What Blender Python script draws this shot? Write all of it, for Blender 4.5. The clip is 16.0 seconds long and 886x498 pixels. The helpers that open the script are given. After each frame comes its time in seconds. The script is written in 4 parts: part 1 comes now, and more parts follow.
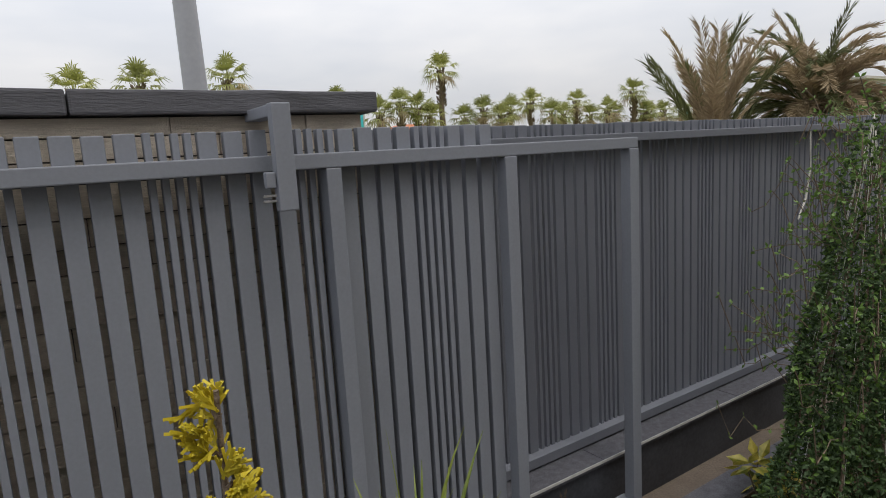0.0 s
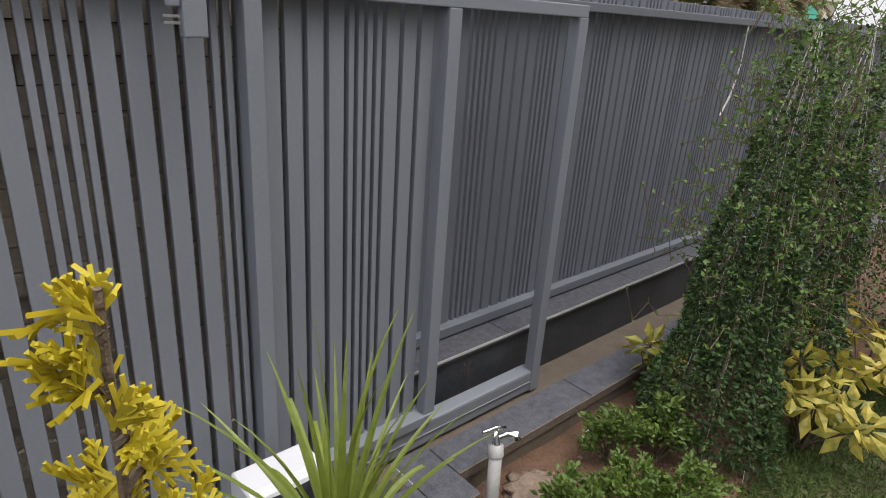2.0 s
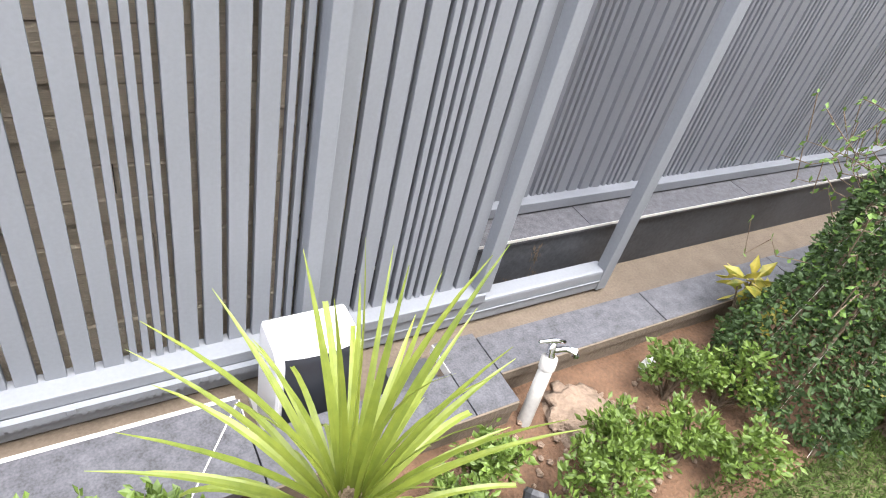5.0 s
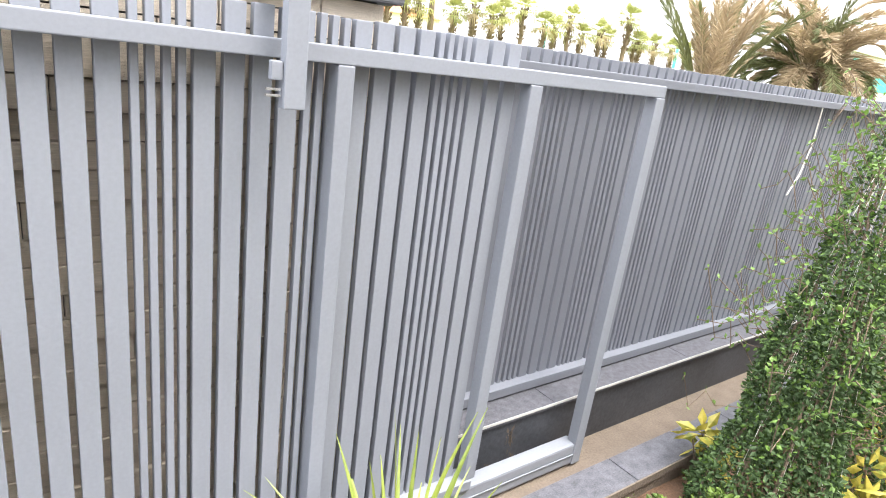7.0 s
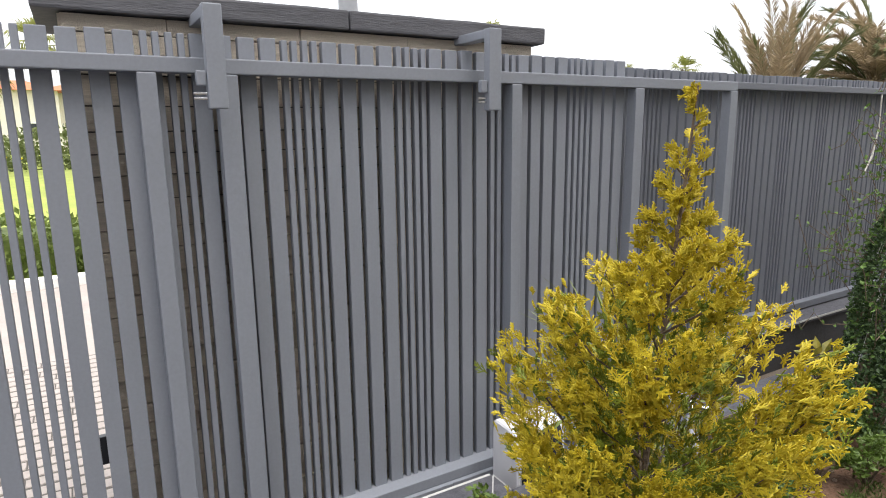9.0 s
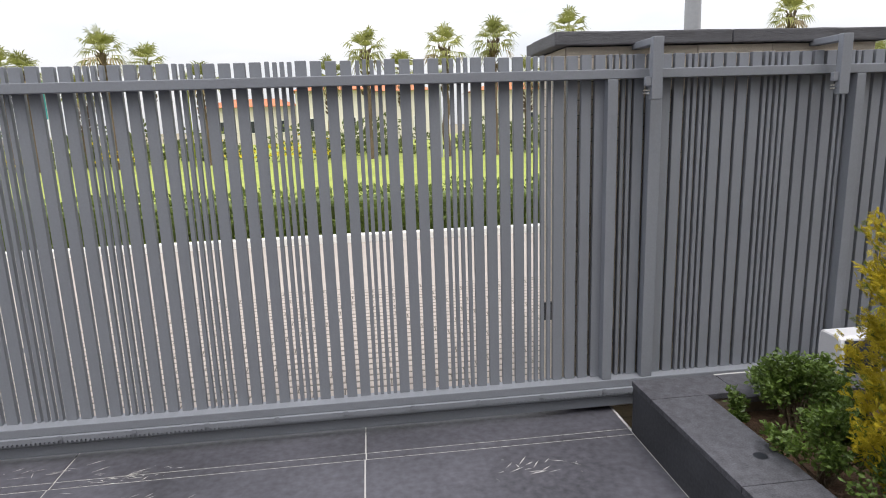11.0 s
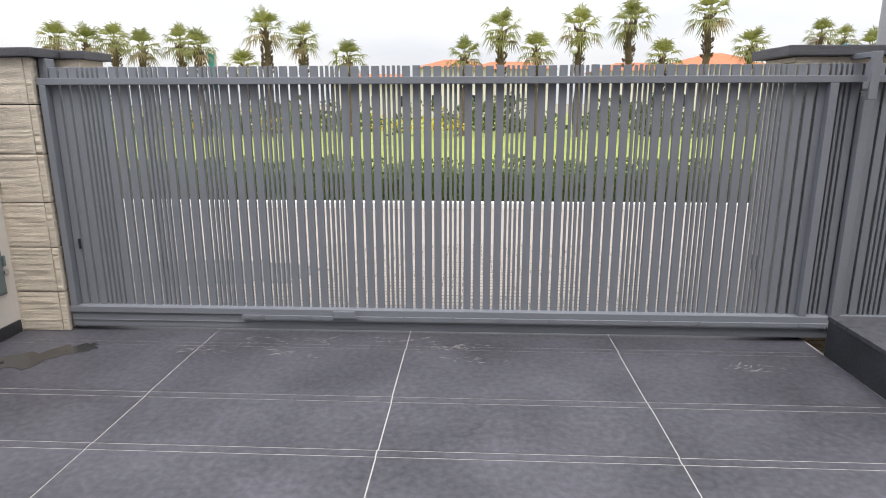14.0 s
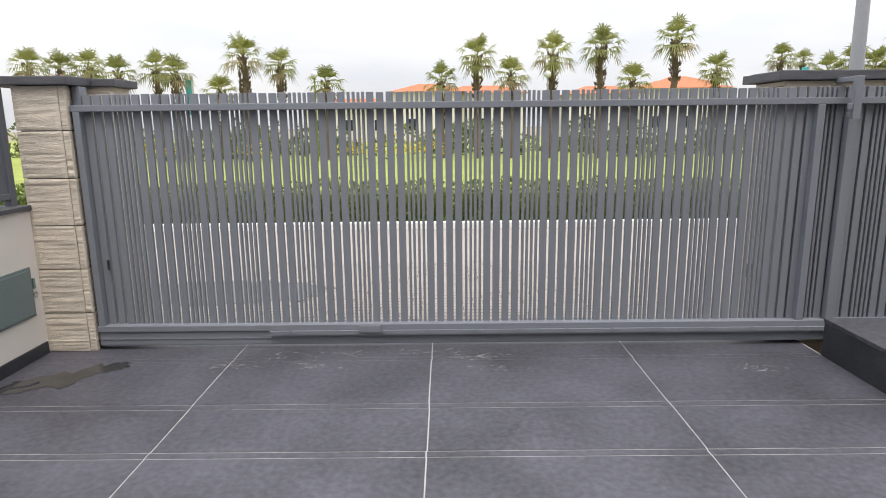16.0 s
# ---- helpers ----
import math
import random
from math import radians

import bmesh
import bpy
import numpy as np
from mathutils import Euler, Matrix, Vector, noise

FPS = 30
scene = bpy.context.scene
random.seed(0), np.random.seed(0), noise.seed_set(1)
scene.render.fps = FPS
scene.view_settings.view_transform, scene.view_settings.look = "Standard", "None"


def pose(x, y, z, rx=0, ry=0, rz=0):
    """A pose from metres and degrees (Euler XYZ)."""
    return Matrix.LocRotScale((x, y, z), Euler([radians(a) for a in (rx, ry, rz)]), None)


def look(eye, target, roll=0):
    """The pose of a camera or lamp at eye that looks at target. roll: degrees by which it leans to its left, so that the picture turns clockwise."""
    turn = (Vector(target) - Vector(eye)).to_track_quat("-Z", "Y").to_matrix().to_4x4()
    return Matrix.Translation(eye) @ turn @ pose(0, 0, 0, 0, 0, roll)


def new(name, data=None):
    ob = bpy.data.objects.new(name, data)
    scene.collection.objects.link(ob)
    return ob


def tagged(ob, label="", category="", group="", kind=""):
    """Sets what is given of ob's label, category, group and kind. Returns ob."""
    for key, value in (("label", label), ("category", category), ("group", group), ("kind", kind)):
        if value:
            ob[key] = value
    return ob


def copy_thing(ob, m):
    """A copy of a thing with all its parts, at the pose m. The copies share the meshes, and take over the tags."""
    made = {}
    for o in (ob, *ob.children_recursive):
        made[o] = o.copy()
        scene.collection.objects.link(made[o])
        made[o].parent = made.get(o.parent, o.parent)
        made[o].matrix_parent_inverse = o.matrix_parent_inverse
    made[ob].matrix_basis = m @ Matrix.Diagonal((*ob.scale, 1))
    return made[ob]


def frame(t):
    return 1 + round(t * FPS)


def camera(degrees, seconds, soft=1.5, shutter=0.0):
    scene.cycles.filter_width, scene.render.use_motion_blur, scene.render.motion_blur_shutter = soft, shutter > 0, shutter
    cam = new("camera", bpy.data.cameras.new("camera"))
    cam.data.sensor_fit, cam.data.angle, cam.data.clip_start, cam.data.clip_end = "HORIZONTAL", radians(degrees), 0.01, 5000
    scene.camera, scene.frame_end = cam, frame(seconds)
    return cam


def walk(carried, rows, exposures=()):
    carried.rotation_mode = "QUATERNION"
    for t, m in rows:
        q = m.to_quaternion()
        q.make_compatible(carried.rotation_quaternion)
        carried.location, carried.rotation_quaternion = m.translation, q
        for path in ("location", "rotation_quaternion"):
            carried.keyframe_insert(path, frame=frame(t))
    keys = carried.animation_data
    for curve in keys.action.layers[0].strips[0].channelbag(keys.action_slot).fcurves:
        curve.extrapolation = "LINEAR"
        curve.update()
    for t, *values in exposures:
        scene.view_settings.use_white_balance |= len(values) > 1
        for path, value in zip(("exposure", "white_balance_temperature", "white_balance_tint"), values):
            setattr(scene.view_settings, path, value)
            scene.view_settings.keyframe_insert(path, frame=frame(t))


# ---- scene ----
cam = camera(72.0, 16.0, soft=1.0)
PATH = [
    (0, (6.087, -1.804, 1.865), (7.185, -0.16, 1.56), -3.4),
    (0.5, (6.148, -1.798, 1.896), (7.228, -0.155, 1.529), -0.4),
    (1, (6.139, -1.762, 1.88), (7.358, -0.265, 1.358), 2.4),
    (1.5, (6.107, -1.683, 1.836), (7.416, -0.284, 1.264), 2.6),
    (2, (6.125, -1.643, 1.826), (7.391, -0.273, 1.105), 4.0),
    (2.5, (6.185, -1.638, 1.77), (7.342, -0.243, 0.924), 4.9),
    (3, (6.222, -1.597, 1.756), (7.267, -0.222, 0.748), 5.2),
    (5.5, (6.314, -1.302, 1.795), (7.299, -0.056, 0.58), 16.6),
    (6, (6.261, -1.373, 1.845), (7.231, 0.052, 0.831), 12.5),
    (6.5, (6.175, -1.439, 1.933), (7.193, 0.02, 1.018), 9.8),
    (7, (6.075, -1.557, 1.926), (7.259, -0.07, 1.303), 7.9),
    (7.5, (6.029, -1.732, 1.964), (7.258, -0.261, 1.392), 4.0),
    (8, (5.899, -1.805, 1.841), (7.076, -0.259, 1.366), 3.0),
    (8.5, (5.605, -1.883, 1.678), (6.733, -0.273, 1.31), 0.6),
    (9, (5.29, -2.088, 1.666), (6.29, -0.4, 1.279), -0.7),
    (9.5, (4.974, -2.33, 1.683), (5.799, -0.564, 1.234), -1.8),
    (10, (4.69, -2.568, 1.679), (5.439, -0.775, 1.207), -3.5),
    (10.2, (4.579, -2.689, 1.62), (5.193, -0.828, 1.222), -3.9),
    (12.5, (3.646, -3.748, 1.729), (3.721, -1.802, 1.27), -1.1),
    (13, (3.399, -3.968, 1.727), (3.497, -2.014, 1.31), -1.5),
    (13.5, (3.232, -4.108, 1.718), (3.24, -2.152, 1.302), 0.3),
    (14, (3.096, -4.336, 1.717), (2.998, -2.394, 1.251), -0.1),
    (14.5, (2.856, -4.461, 1.752), (2.773, -2.516, 1.293), -1.4),
    (15, (2.756, -4.563, 1.73), (2.936, -2.616, 1.309), -1.5),
    (15.5, (2.799, -4.604, 1.748), (2.902, -2.65, 1.334), 0.2),
    (16, (2.735, -4.583, 1.715), (2.726, -2.623, 1.32), -0.6),
]
walk(cam, [(t, look(eye, target, roll)) for t, eye, target, roll in PATH],
     exposures=[(0, -0.55), (0.5, -0.58), (1, -0.53), (1.5, -0.46), (2, -0.07), (2.5, 0.83), (3, 1.33), (5.5, 1.63), (6.5, 1.80), (7, 1.75), (7.5, 1.45),
                (8, 1.23), (8.5, 0.83), (9, 0.33), (9.5, 0.08), (10, -0.12), (12.5, -0.02), (16, -0.10)])

# ---- world and sun ----
world = bpy.data.worlds.new("sky")
scene.world = world
world.use_nodes = True
_n = world.node_tree.nodes
_sky = _n.new("ShaderNodeTexSky")
_sky.sky_type = "NISHITA"
_sky.sun_disc = False
_sky.sun_elevation, _sky.sun_rotation = radians(66), radians(166)
_sky.dust_density, _sky.air_density, _sky.ozone_density = 6.0, 1.0, 1.0
_haze = _n.new("ShaderNodeMixRGB")
_haze.inputs["Fac"].default_value = 0.75
world.node_tree.links.new(_sky.outputs["Color"], _haze.inputs["Color1"])
_cloud = _n.new("ShaderNodeTexNoise")
_cloud.inputs["Scale"].default_value, _cloud.inputs["Detail"].default_value = 3.0, 5
_tc = _n.new("ShaderNodeTexCoord")
_map = _n.new("ShaderNodeMapping")
_map.inputs["Scale"].default_value = (1, 1, 3.5)
world.node_tree.links.new(_tc.outputs["Generated"], _map.inputs["Vector"])
world.node_tree.links.new(_map.outputs["Vector"], _cloud.inputs["Vector"])
_tone = _n.new("ShaderNodeMixRGB")
_tone.inputs["Color1"].default_value, _tone.inputs["Color2"].default_value = (7.9, 8.1, 8.6, 1), (9.6, 9.5, 9.6, 1)
_step = _n.new("ShaderNodeMapRange")
_step.inputs["From Min"].default_value, _step.inputs["From Max"].default_value = 0.35, 0.65
world.node_tree.links.new(_cloud.outputs["Fac"], _step.inputs["Value"])
world.node_tree.links.new(_step.outputs["Result"], _tone.inputs["Fac"])
_sep = _n.new("ShaderNodeSeparateXYZ")
world.node_tree.links.new(_tc.outputs["Generated"], _sep.inputs["Vector"])
_rise = _n.new("ShaderNodeMapRange")
_rise.inputs["To Min"].default_value, _rise.inputs["To Max"].default_value = 1.0, 3.4
world.node_tree.links.new(_sep.outputs["Z"], _rise.inputs["Value"])
_over = _n.new("ShaderNodeVectorMath")
_over.operation = "SCALE"
world.node_tree.links.new(_tone.outputs["Color"], _over.inputs[0])
world.node_tree.links.new(_rise.outputs["Result"], _over.inputs["Scale"])
world.node_tree.links.new(_over.outputs["Vector"], _haze.inputs["Color2"])
world.node_tree.links.new(_haze.outputs["Color"], _n["Background"].inputs["Color"])
_n["Background"].inputs["Strength"].default_value = 0.12
sun = new("sun", bpy.data.lights.new("sun", "SUN"))
sun.data.energy, sun.data.angle, sun.data.color = 2.0, radians(24), (1.0, 0.96, 0.9)
sun.matrix_world = look((6, -7, 19), (4, 0, 0))


# ---- materials ----
def material(name, base, rough=0.6, metal=0.0, var=0.25, scale=6.0, fine=60.0, bump=0.15, tint=None, stretch=(1, 1, 1), rand=0.0,
             spec=0.5, translucent=0.0):
    """A paint or a stone with two scales of variation, and a fine relief."""
    m = bpy.data.materials.new(name)
    m.use_nodes = True
    n, l = m.node_tree.nodes, m.node_tree.links
    b = n["Principled BSDF"]
    b.inputs["Roughness"].default_value, b.inputs["Metallic"].default_value = rough, metal
    b.inputs["Specular IOR Level"].default_value = spec
    co = n.new("ShaderNodeTexCoord")
    mp = n.new("ShaderNodeMapping")
    mp.inputs["Scale"].default_value = stretch
    l.new(co.outputs["Object"], mp.inputs["Vector"])
    big, small = n.new("ShaderNodeTexNoise"), n.new("ShaderNodeTexNoise")
    big.inputs["Scale"].default_value, small.inputs["Scale"].default_value = scale, fine
    big.inputs["Detail"].default_value, small.inputs["Detail"].default_value = 4, 6
    l.new(mp.outputs["Vector"], big.inputs["Vector"])
    l.new(mp.outputs["Vector"], small.inputs["Vector"])
    mix = n.new("ShaderNodeMath")
    mix.operation = "ADD"
    l.new(big.outputs["Fac"], mix.inputs[0])
    l.new(small.outputs["Fac"], mix.inputs[1])
    last = mix.outputs[0]
    if rand:
        info = n.new("ShaderNodeObjectInfo")
        geo = n.new("ShaderNodeNewGeometry")
        two = n.new("ShaderNodeMath")
        two.operation = "ADD"
        l.new(info.outputs["Random"], two.inputs[0])
        l.new(geo.outputs["Random Per Island"], two.inputs[1])
        add = n.new("ShaderNodeMath")
        add.operation = "MULTIPLY_ADD"
        l.new(two.outputs[0], add.inputs[0])
        add.inputs[1].default_value = rand
        l.new(last, add.inputs[2])
        last = add.outputs[0]
    ramp = n.new("ShaderNodeMapRange")
    ramp.inputs["From Min"].default_value, ramp.inputs["From Max"].default_value = 0.65, 1.35 + rand * 2
    l.new(last, ramp.inputs["Value"])
    col = n.new("ShaderNodeMixRGB")
    t = tint or tuple(min(1, c * (1 + var)) for c in base)
    col.inputs["Color1"].default_value = (*[c * (1 - var) for c in base], 1)
    col.inputs["Color2"].default_value = (*t, 1)
    l.new(ramp.outputs["Result"], col.inputs["Fac"])
    l.new(col.outputs["Color"], b.inputs["Base Color"])
    if bump:
        bp = n.new("ShaderNodeBump")
        bp.inputs["Strength"].default_value, bp.inputs["Distance"].default_value = bump, 0.01
        l.new(mix.outputs[0], bp.inputs["Height"])
        l.new(bp.outputs["Normal"], b.inputs["Normal"])
    if translucent:
        tr = n.new("ShaderNodeBsdfTranslucent")
        l.new(col.outputs["Color"], tr.inputs["Color"])
        ms = n.new("ShaderNodeMixShader")
        ms.inputs["Fac"].default_value = translucent
        l.new(b.outputs["BSDF"], ms.inputs[1])
        l.new(tr.outputs["BSDF"], ms.inputs[2])
        l.new(ms.outputs["Shader"], n["Material Output"].inputs["Surface"])
    return m


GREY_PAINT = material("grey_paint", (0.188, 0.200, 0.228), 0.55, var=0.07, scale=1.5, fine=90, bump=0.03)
# Same finish as the gate grey, with a darker base colour.
FENCE_GREY = material("fence_grey", (0.122, 0.130, 0.152), 0.55, var=0.07, scale=1.5, fine=90, bump=0.03)
STONE = material("cladding_stone", (0.60, 0.53, 0.44), 0.85, var=0.3, scale=5, fine=45, bump=0.7, stretch=(0.6, 0.6, 5), rand=0.12)
COPING = material("dark_coping", (0.075, 0.075, 0.085), 0.75, var=0.25, scale=8, fine=70, bump=0.3, stretch=(0.5, 0.5, 4))
TILE = material("grey_floor_tile", (0.066, 0.065, 0.079), 0.5, var=0.6, scale=1.5, fine=25, bump=0.08, rand=0.05)
GROUT = material("pale_grout", (0.42, 0.41, 0.40), 0.9, var=0.15)
GRANITE = material("dark_granite", (0.062, 0.062, 0.073), 0.6, var=0.55, scale=30, fine=140, bump=0.06)
DARK_FACE = material("dark_honed_granite", (0.034, 0.036, 0.042), 0.5, var=0.55, scale=4, fine=60, bump=0.05)
MORTAR = material("pale_mortar", (0.125, 0.098, 0.075), 0.95, var=0.2, scale=10, fine=80, bump=0.4)
SOIL = material("reddish_soil", (0.105, 0.058, 0.034), 0.95, var=0.4, scale=9, fine=70, bump=0.9)
WHITE_WALL = material("white_render", (0.66, 0.62, 0.57), 0.85, var=0.05, scale=2, fine=120, bump=0.12)
PAVING = material("pale_paving", (0.30, 0.265, 0.24), 0.85, var=0.14, scale=3, fine=50, bump=0.2, rand=0.1)
KERB = material("white_kerb", (0.68, 0.67, 0.64), 0.8, var=0.1)
LAWN = material("mown_lawn", (0.23, 0.27, 0.045), 0.9, var=0.3, scale=0.8, fine=30, bump=0.4)
GRASS = material("garden_grass", (0.070, 0.108, 0.022), 0.85, var=0.4, scale=4, fine=60, bump=0.5, rand=0.2, translucent=0.2)


# ---- building helpers ----
def add_box(bm, a, b, bevel=0.0):
    """A box between two corners, in a bmesh."""
    r = bmesh.ops.create_cube(bm, size=1.0)
    c = [(p + q) / 2 for p, q in zip(a, b)]
    s = [abs(q - p) for p, q in zip(a, b)]
    bmesh.ops.transform(bm, matrix=Matrix.LocRotScale(c, None, s), verts=r["verts"])
    if bevel:
        es = list({e for v in r["verts"] for e in v.link_edges})
        bmesh.ops.bevel(bm, geom=es, offset=bevel, segments=2, affect="EDGES", profile=0.6)
    return bm


def link_mesh(name, bm, mat, smooth=False):
    me = bpy.data.meshes.new(name)
    bm.to_mesh(me)
    bm.free()
    me.materials.append(mat)
    if smooth:
        me.polygons.foreach_set("use_smooth", [True] * len(me.polygons))
    return new(name, me)


def part(name, bm, mat, parent, label="", smooth=False):
    ob = link_mesh(name, bm, mat, smooth)
    ob.parent = parent
    return tagged(ob, label)


def box(name, a, b, mat, bevel=0.0, parent=None, label=""):
    return part(name, add_box(bmesh.new(), a, b, bevel), mat, parent, label)


def shared(name, mesh, parent, x, y, z, rz=0.0):
    ob = new(name, mesh)
    ob.parent = parent
    ob.matrix_basis = pose(x, y, z, 0, 0, rz)
    return ob


def thing(name, label, category, at=(0, 0, 0), group="", kind=""):
    ob = new(name)
    ob.location = at
    return tagged(ob, label, category, group, kind)


# ---- foliage helpers ----
class Leaves:
    """Collects small bent leaves, strips and tubes, and turns them into one mesh."""

    def __init__(self):
        self.v, self.f = [], []

    def leaf(self, p, way, side, length, width, fold=0.15):
        n = len(self.v)
        up = way.cross(side)
        mid = p + way * (length * 0.45) - up * (fold * width)
        self.v += [p, p + way * (length * 0.5) + side * (width / 2), p + way * length - up * (fold * length * 0.5),
                   p + way * (length * 0.5) - side * (width / 2), mid]
        self.f += [(n, n + 1, n + 4), (n + 1, n + 2, n + 4), (n + 2, n + 3, n + 4), (n + 3, n, n + 4)]

    def diamond(self, p, way, side, length, width):
        n = len(self.v)
        self.v += [p, p + way * (length * 0.55) + side * (width / 2), p + way * length, p + way * (length * 0.55) - side * (width / 2)]
        self.f += [(n, n + 1, n + 2, n + 3)]

    def strip(self, pts, side, widths, fold=0.0):
        n = len(self.v)
        for i, (p, w) in enumerate(zip(pts, widths)):
            way = (pts[min(i + 1, len(pts) - 1)] - pts[max(i - 1, 0)]).normalized()
            up = side.cross(way)
            self.v += [p + side * (w / 2) + up * (fold * w), p, p - side * (w / 2) + up * (fold * w)]
        for i in range(len(pts) - 1):
            a = n + 3 * i
            self.f += [(a, a + 1, a + 4, a + 3), (a + 1, a + 2, a + 5, a + 4)]

    def tube(self, pts, radii, sides=6):
        n = len(self.v)
        for i, (p, r) in enumerate(zip(pts, radii)):
            way = (pts[min(i + 1, len(pts) - 1)] - pts[max(i - 1, 0)]).normalized()
            a = way.orthogonal().normalized()
            b = way.cross(a)
            self.v += [p + (a * math.cos(k * math.tau / sides) + b * math.sin(k * math.tau / sides)) * r for k in range(sides)]
        for i in range(len(pts) - 1):
            for k in range(sides):
                a, b = n + i * sides + k, n + i * sides + (k + 1) % sides
                self.f.append((a, b, b + sides, a + sides))
        self.f.append(tuple(n + (len(pts) - 1) * sides + k for k in range(sides)))

    def mesh(self, name, mat, smooth=False):
        me = bpy.data.meshes.new(name)
        me.from_pydata([tuple(p) for p in self.v], [], self.f)
        me.materials.append(mat)
        if smooth:
            me.polygons.foreach_set("use_smooth", [True] * len(me.polygons))
        me.update()
        return me

    def put(self, name, mat, parent=None, label="", smooth=False):
        ob = new(name, self.mesh(name, mat, smooth))
        ob.parent = parent
        return tagged(ob, label)


RNG = random.Random(7)


def any_way(rng, low=-1.0, high=1.0):
    z, a = rng.uniform(low, high), rng.uniform(0, math.tau)
    r = math.sqrt(max(0, 1 - z * z))
    return Vector((r * math.cos(a), r * math.sin(a), z))


def side_of(way, rng):
    s = way.cross(any_way(rng))
    return s.normalized() if s.length > 1e-4 else way.orthogonal().normalized()


BARK = material("grey_brown_bark", (0.13, 0.095, 0.065), 0.95, var=0.35, scale=14, fine=90, bump=0.8)
LEAF_SHRUB = material("shrub_leaf", (0.040, 0.075, 0.018), 0.5, var=0.35, scale=6, fine=60, bump=0.05, rand=0.35, tint=(0.17, 0.26, 0.04), translucent=0.25)
LEAF_VINE = material("vine_leaf", (0.021, 0.046, 0.015), 0.7, var=0.3, scale=6, fine=60, bump=0.05, rand=0.35, tint=(0.058, 0.108, 0.024), translucent=0.12)
LEAF_VINE_TIP = material("young_vine_leaf", (0.10, 0.18, 0.03), 0.6, var=0.3, scale=6, fine=60, bump=0.05, rand=0.3, translucent=0.3)
GOLD = material("golden_conifer_spray", (0.52, 0.45, 0.02), 0.6, var=0.3, scale=5, fine=50, bump=0.0, rand=0.4, tint=(0.80, 0.62, 0.03), translucent=0.35)
GOLD_GREEN = material("inner_conifer_spray", (0.16, 0.19, 0.015), 0.6, var=0.35, scale=5, fine=50, bump=0.0, rand=0.4, tint=(0.28, 0.34, 0.02), translucent=0.35)
STRAP = material("strap_leaf", (0.095, 0.145, 0.020), 0.45, var=0.3, scale=4, fine=50, bump=0.05, rand=0.35, tint=(0.24, 0.28, 0.045), translucent=0.25)
VARIEGATED = material("variegated_leaf", (0.20, 0.27, 0.04), 0.45, var=0.4, scale=30, fine=30, bump=0.05, rand=0.45, tint=(0.78, 0.58, 0.11), translucent=0.25)
HEDGE_LEAF = material("hedge_leaf", (0.045, 0.085, 0.02), 0.6, var=0.35, scale=1.5, fine=20, bump=0.0, rand=0.4, tint=(0.20, 0.26, 0.05), translucent=0.25)
BUSH_LEAF = material("far_bush_leaf", (0.05, 0.085, 0.03), 0.7, var=0.35, scale=0.4, fine=10, bump=0.0, rand=0.5, tint=(0.17, 0.20, 0.06), translucent=0.2)
PALM_LEAF = material("fan_palm_leaf", (0.14, 0.17, 0.05), 0.6, var=0.3, scale=0.6, fine=10, bump=0.0, rand=0.5, tint=(0.38, 0.38, 0.12), translucent=0.35)
PALM_DRY = material("dry_palm_leaf", (0.24, 0.18, 0.10), 0.8, var=0.35, scale=0.6, fine=10, bump=0.0, rand=0.4, tint=(0.40, 0.32, 0.18), translucent=0.15)
DATE_DRY = material("dry_feather_leaf", (0.20, 0.15, 0.09), 0.85, var=0.35, scale=1.5, fine=20, bump=0.0, rand=0.5, tint=(0.46, 0.36, 0.22), translucent=0.2)
DATE_GREEN = material("olive_feather_leaf", (0.09, 0.11, 0.04), 0.7, var=0.35, scale=1.5, fine=20, bump=0.0, rand=0.5, tint=(0.16, 0.17, 0.06), translucent=0.2)
WHITE_PLASTIC = material("white_plastic", (0.58, 0.58, 0.61), 0.35, var=0.03, scale=3, fine=80, bump=0.01)
BLACK_PLASTIC = material("black_plastic", (0.018, 0.02, 0.026), 0.3, var=0.1, scale=3, fine=80, bump=0.01)
GREY_PIPE = material("grey_pvc", (0.33, 0.32, 0.31), 0.5, var=0.15, scale=12, fine=80, bump=0.05)
CHROME = material("chrome", (0.75, 0.76, 0.78), 0.15, metal=1.0, var=0.03)
BLUE = material("blue_plastic", (0.03, 0.13, 0.42), 0.35, var=0.1, scale=6, fine=60, bump=0.02)
PALE_BLUE = material("pale_blue_lid", (0.42, 0.53, 0.70), 0.4, var=0.06, scale=6, fine=60, bump=0.02)
BARREL = material("grey_white_barrel", (0.55, 0.53, 0.50), 0.5, var=0.08, scale=4, fine=60, bump=0.03)
WET = material("wet_floor", (0.035, 0.034, 0.034), 0.12, var=0.2, scale=6, fine=60, bump=0.02)
BOX_GREEN = material("meter_box_paint", (0.14, 0.18, 0.18), 0.45, var=0.08, scale=3, fine=70, bump=0.03)
ROOF_TILE = material("red_roof_tile", (0.42, 0.14, 0.06), 0.85, var=0.25, scale=2, fine=15, bump=0.3)
HOUSE_WALL = material("far_white_wall", (0.62, 0.58, 0.52), 0.85, var=0.08, scale=0.5, fine=8, bump=0.05)
CONCRETE = material("far_concrete", (0.36, 0.34, 0.32), 0.9, var=0.2, scale=0.4, fine=6, bump=0.1)
DARK_GLASS = material("dark_window", (0.03, 0.035, 0.04), 0.15, var=0.2)
TEAL = material("teal_sheet", (0.02, 0.30, 0.24), 0.6, var=0.15, scale=0.5)
CYAN = material("cyan_banner", (0.05, 0.42, 0.50), 0.6, var=0.1, scale=0.5)
STEEL_POLE = material("grey_pole", (0.30, 0.31, 0.33), 0.5, var=0.08, scale=2, fine=40, bump=0.02)
STRING = material("pale_string", (0.55, 0.53, 0.48), 0.8, var=0.1)
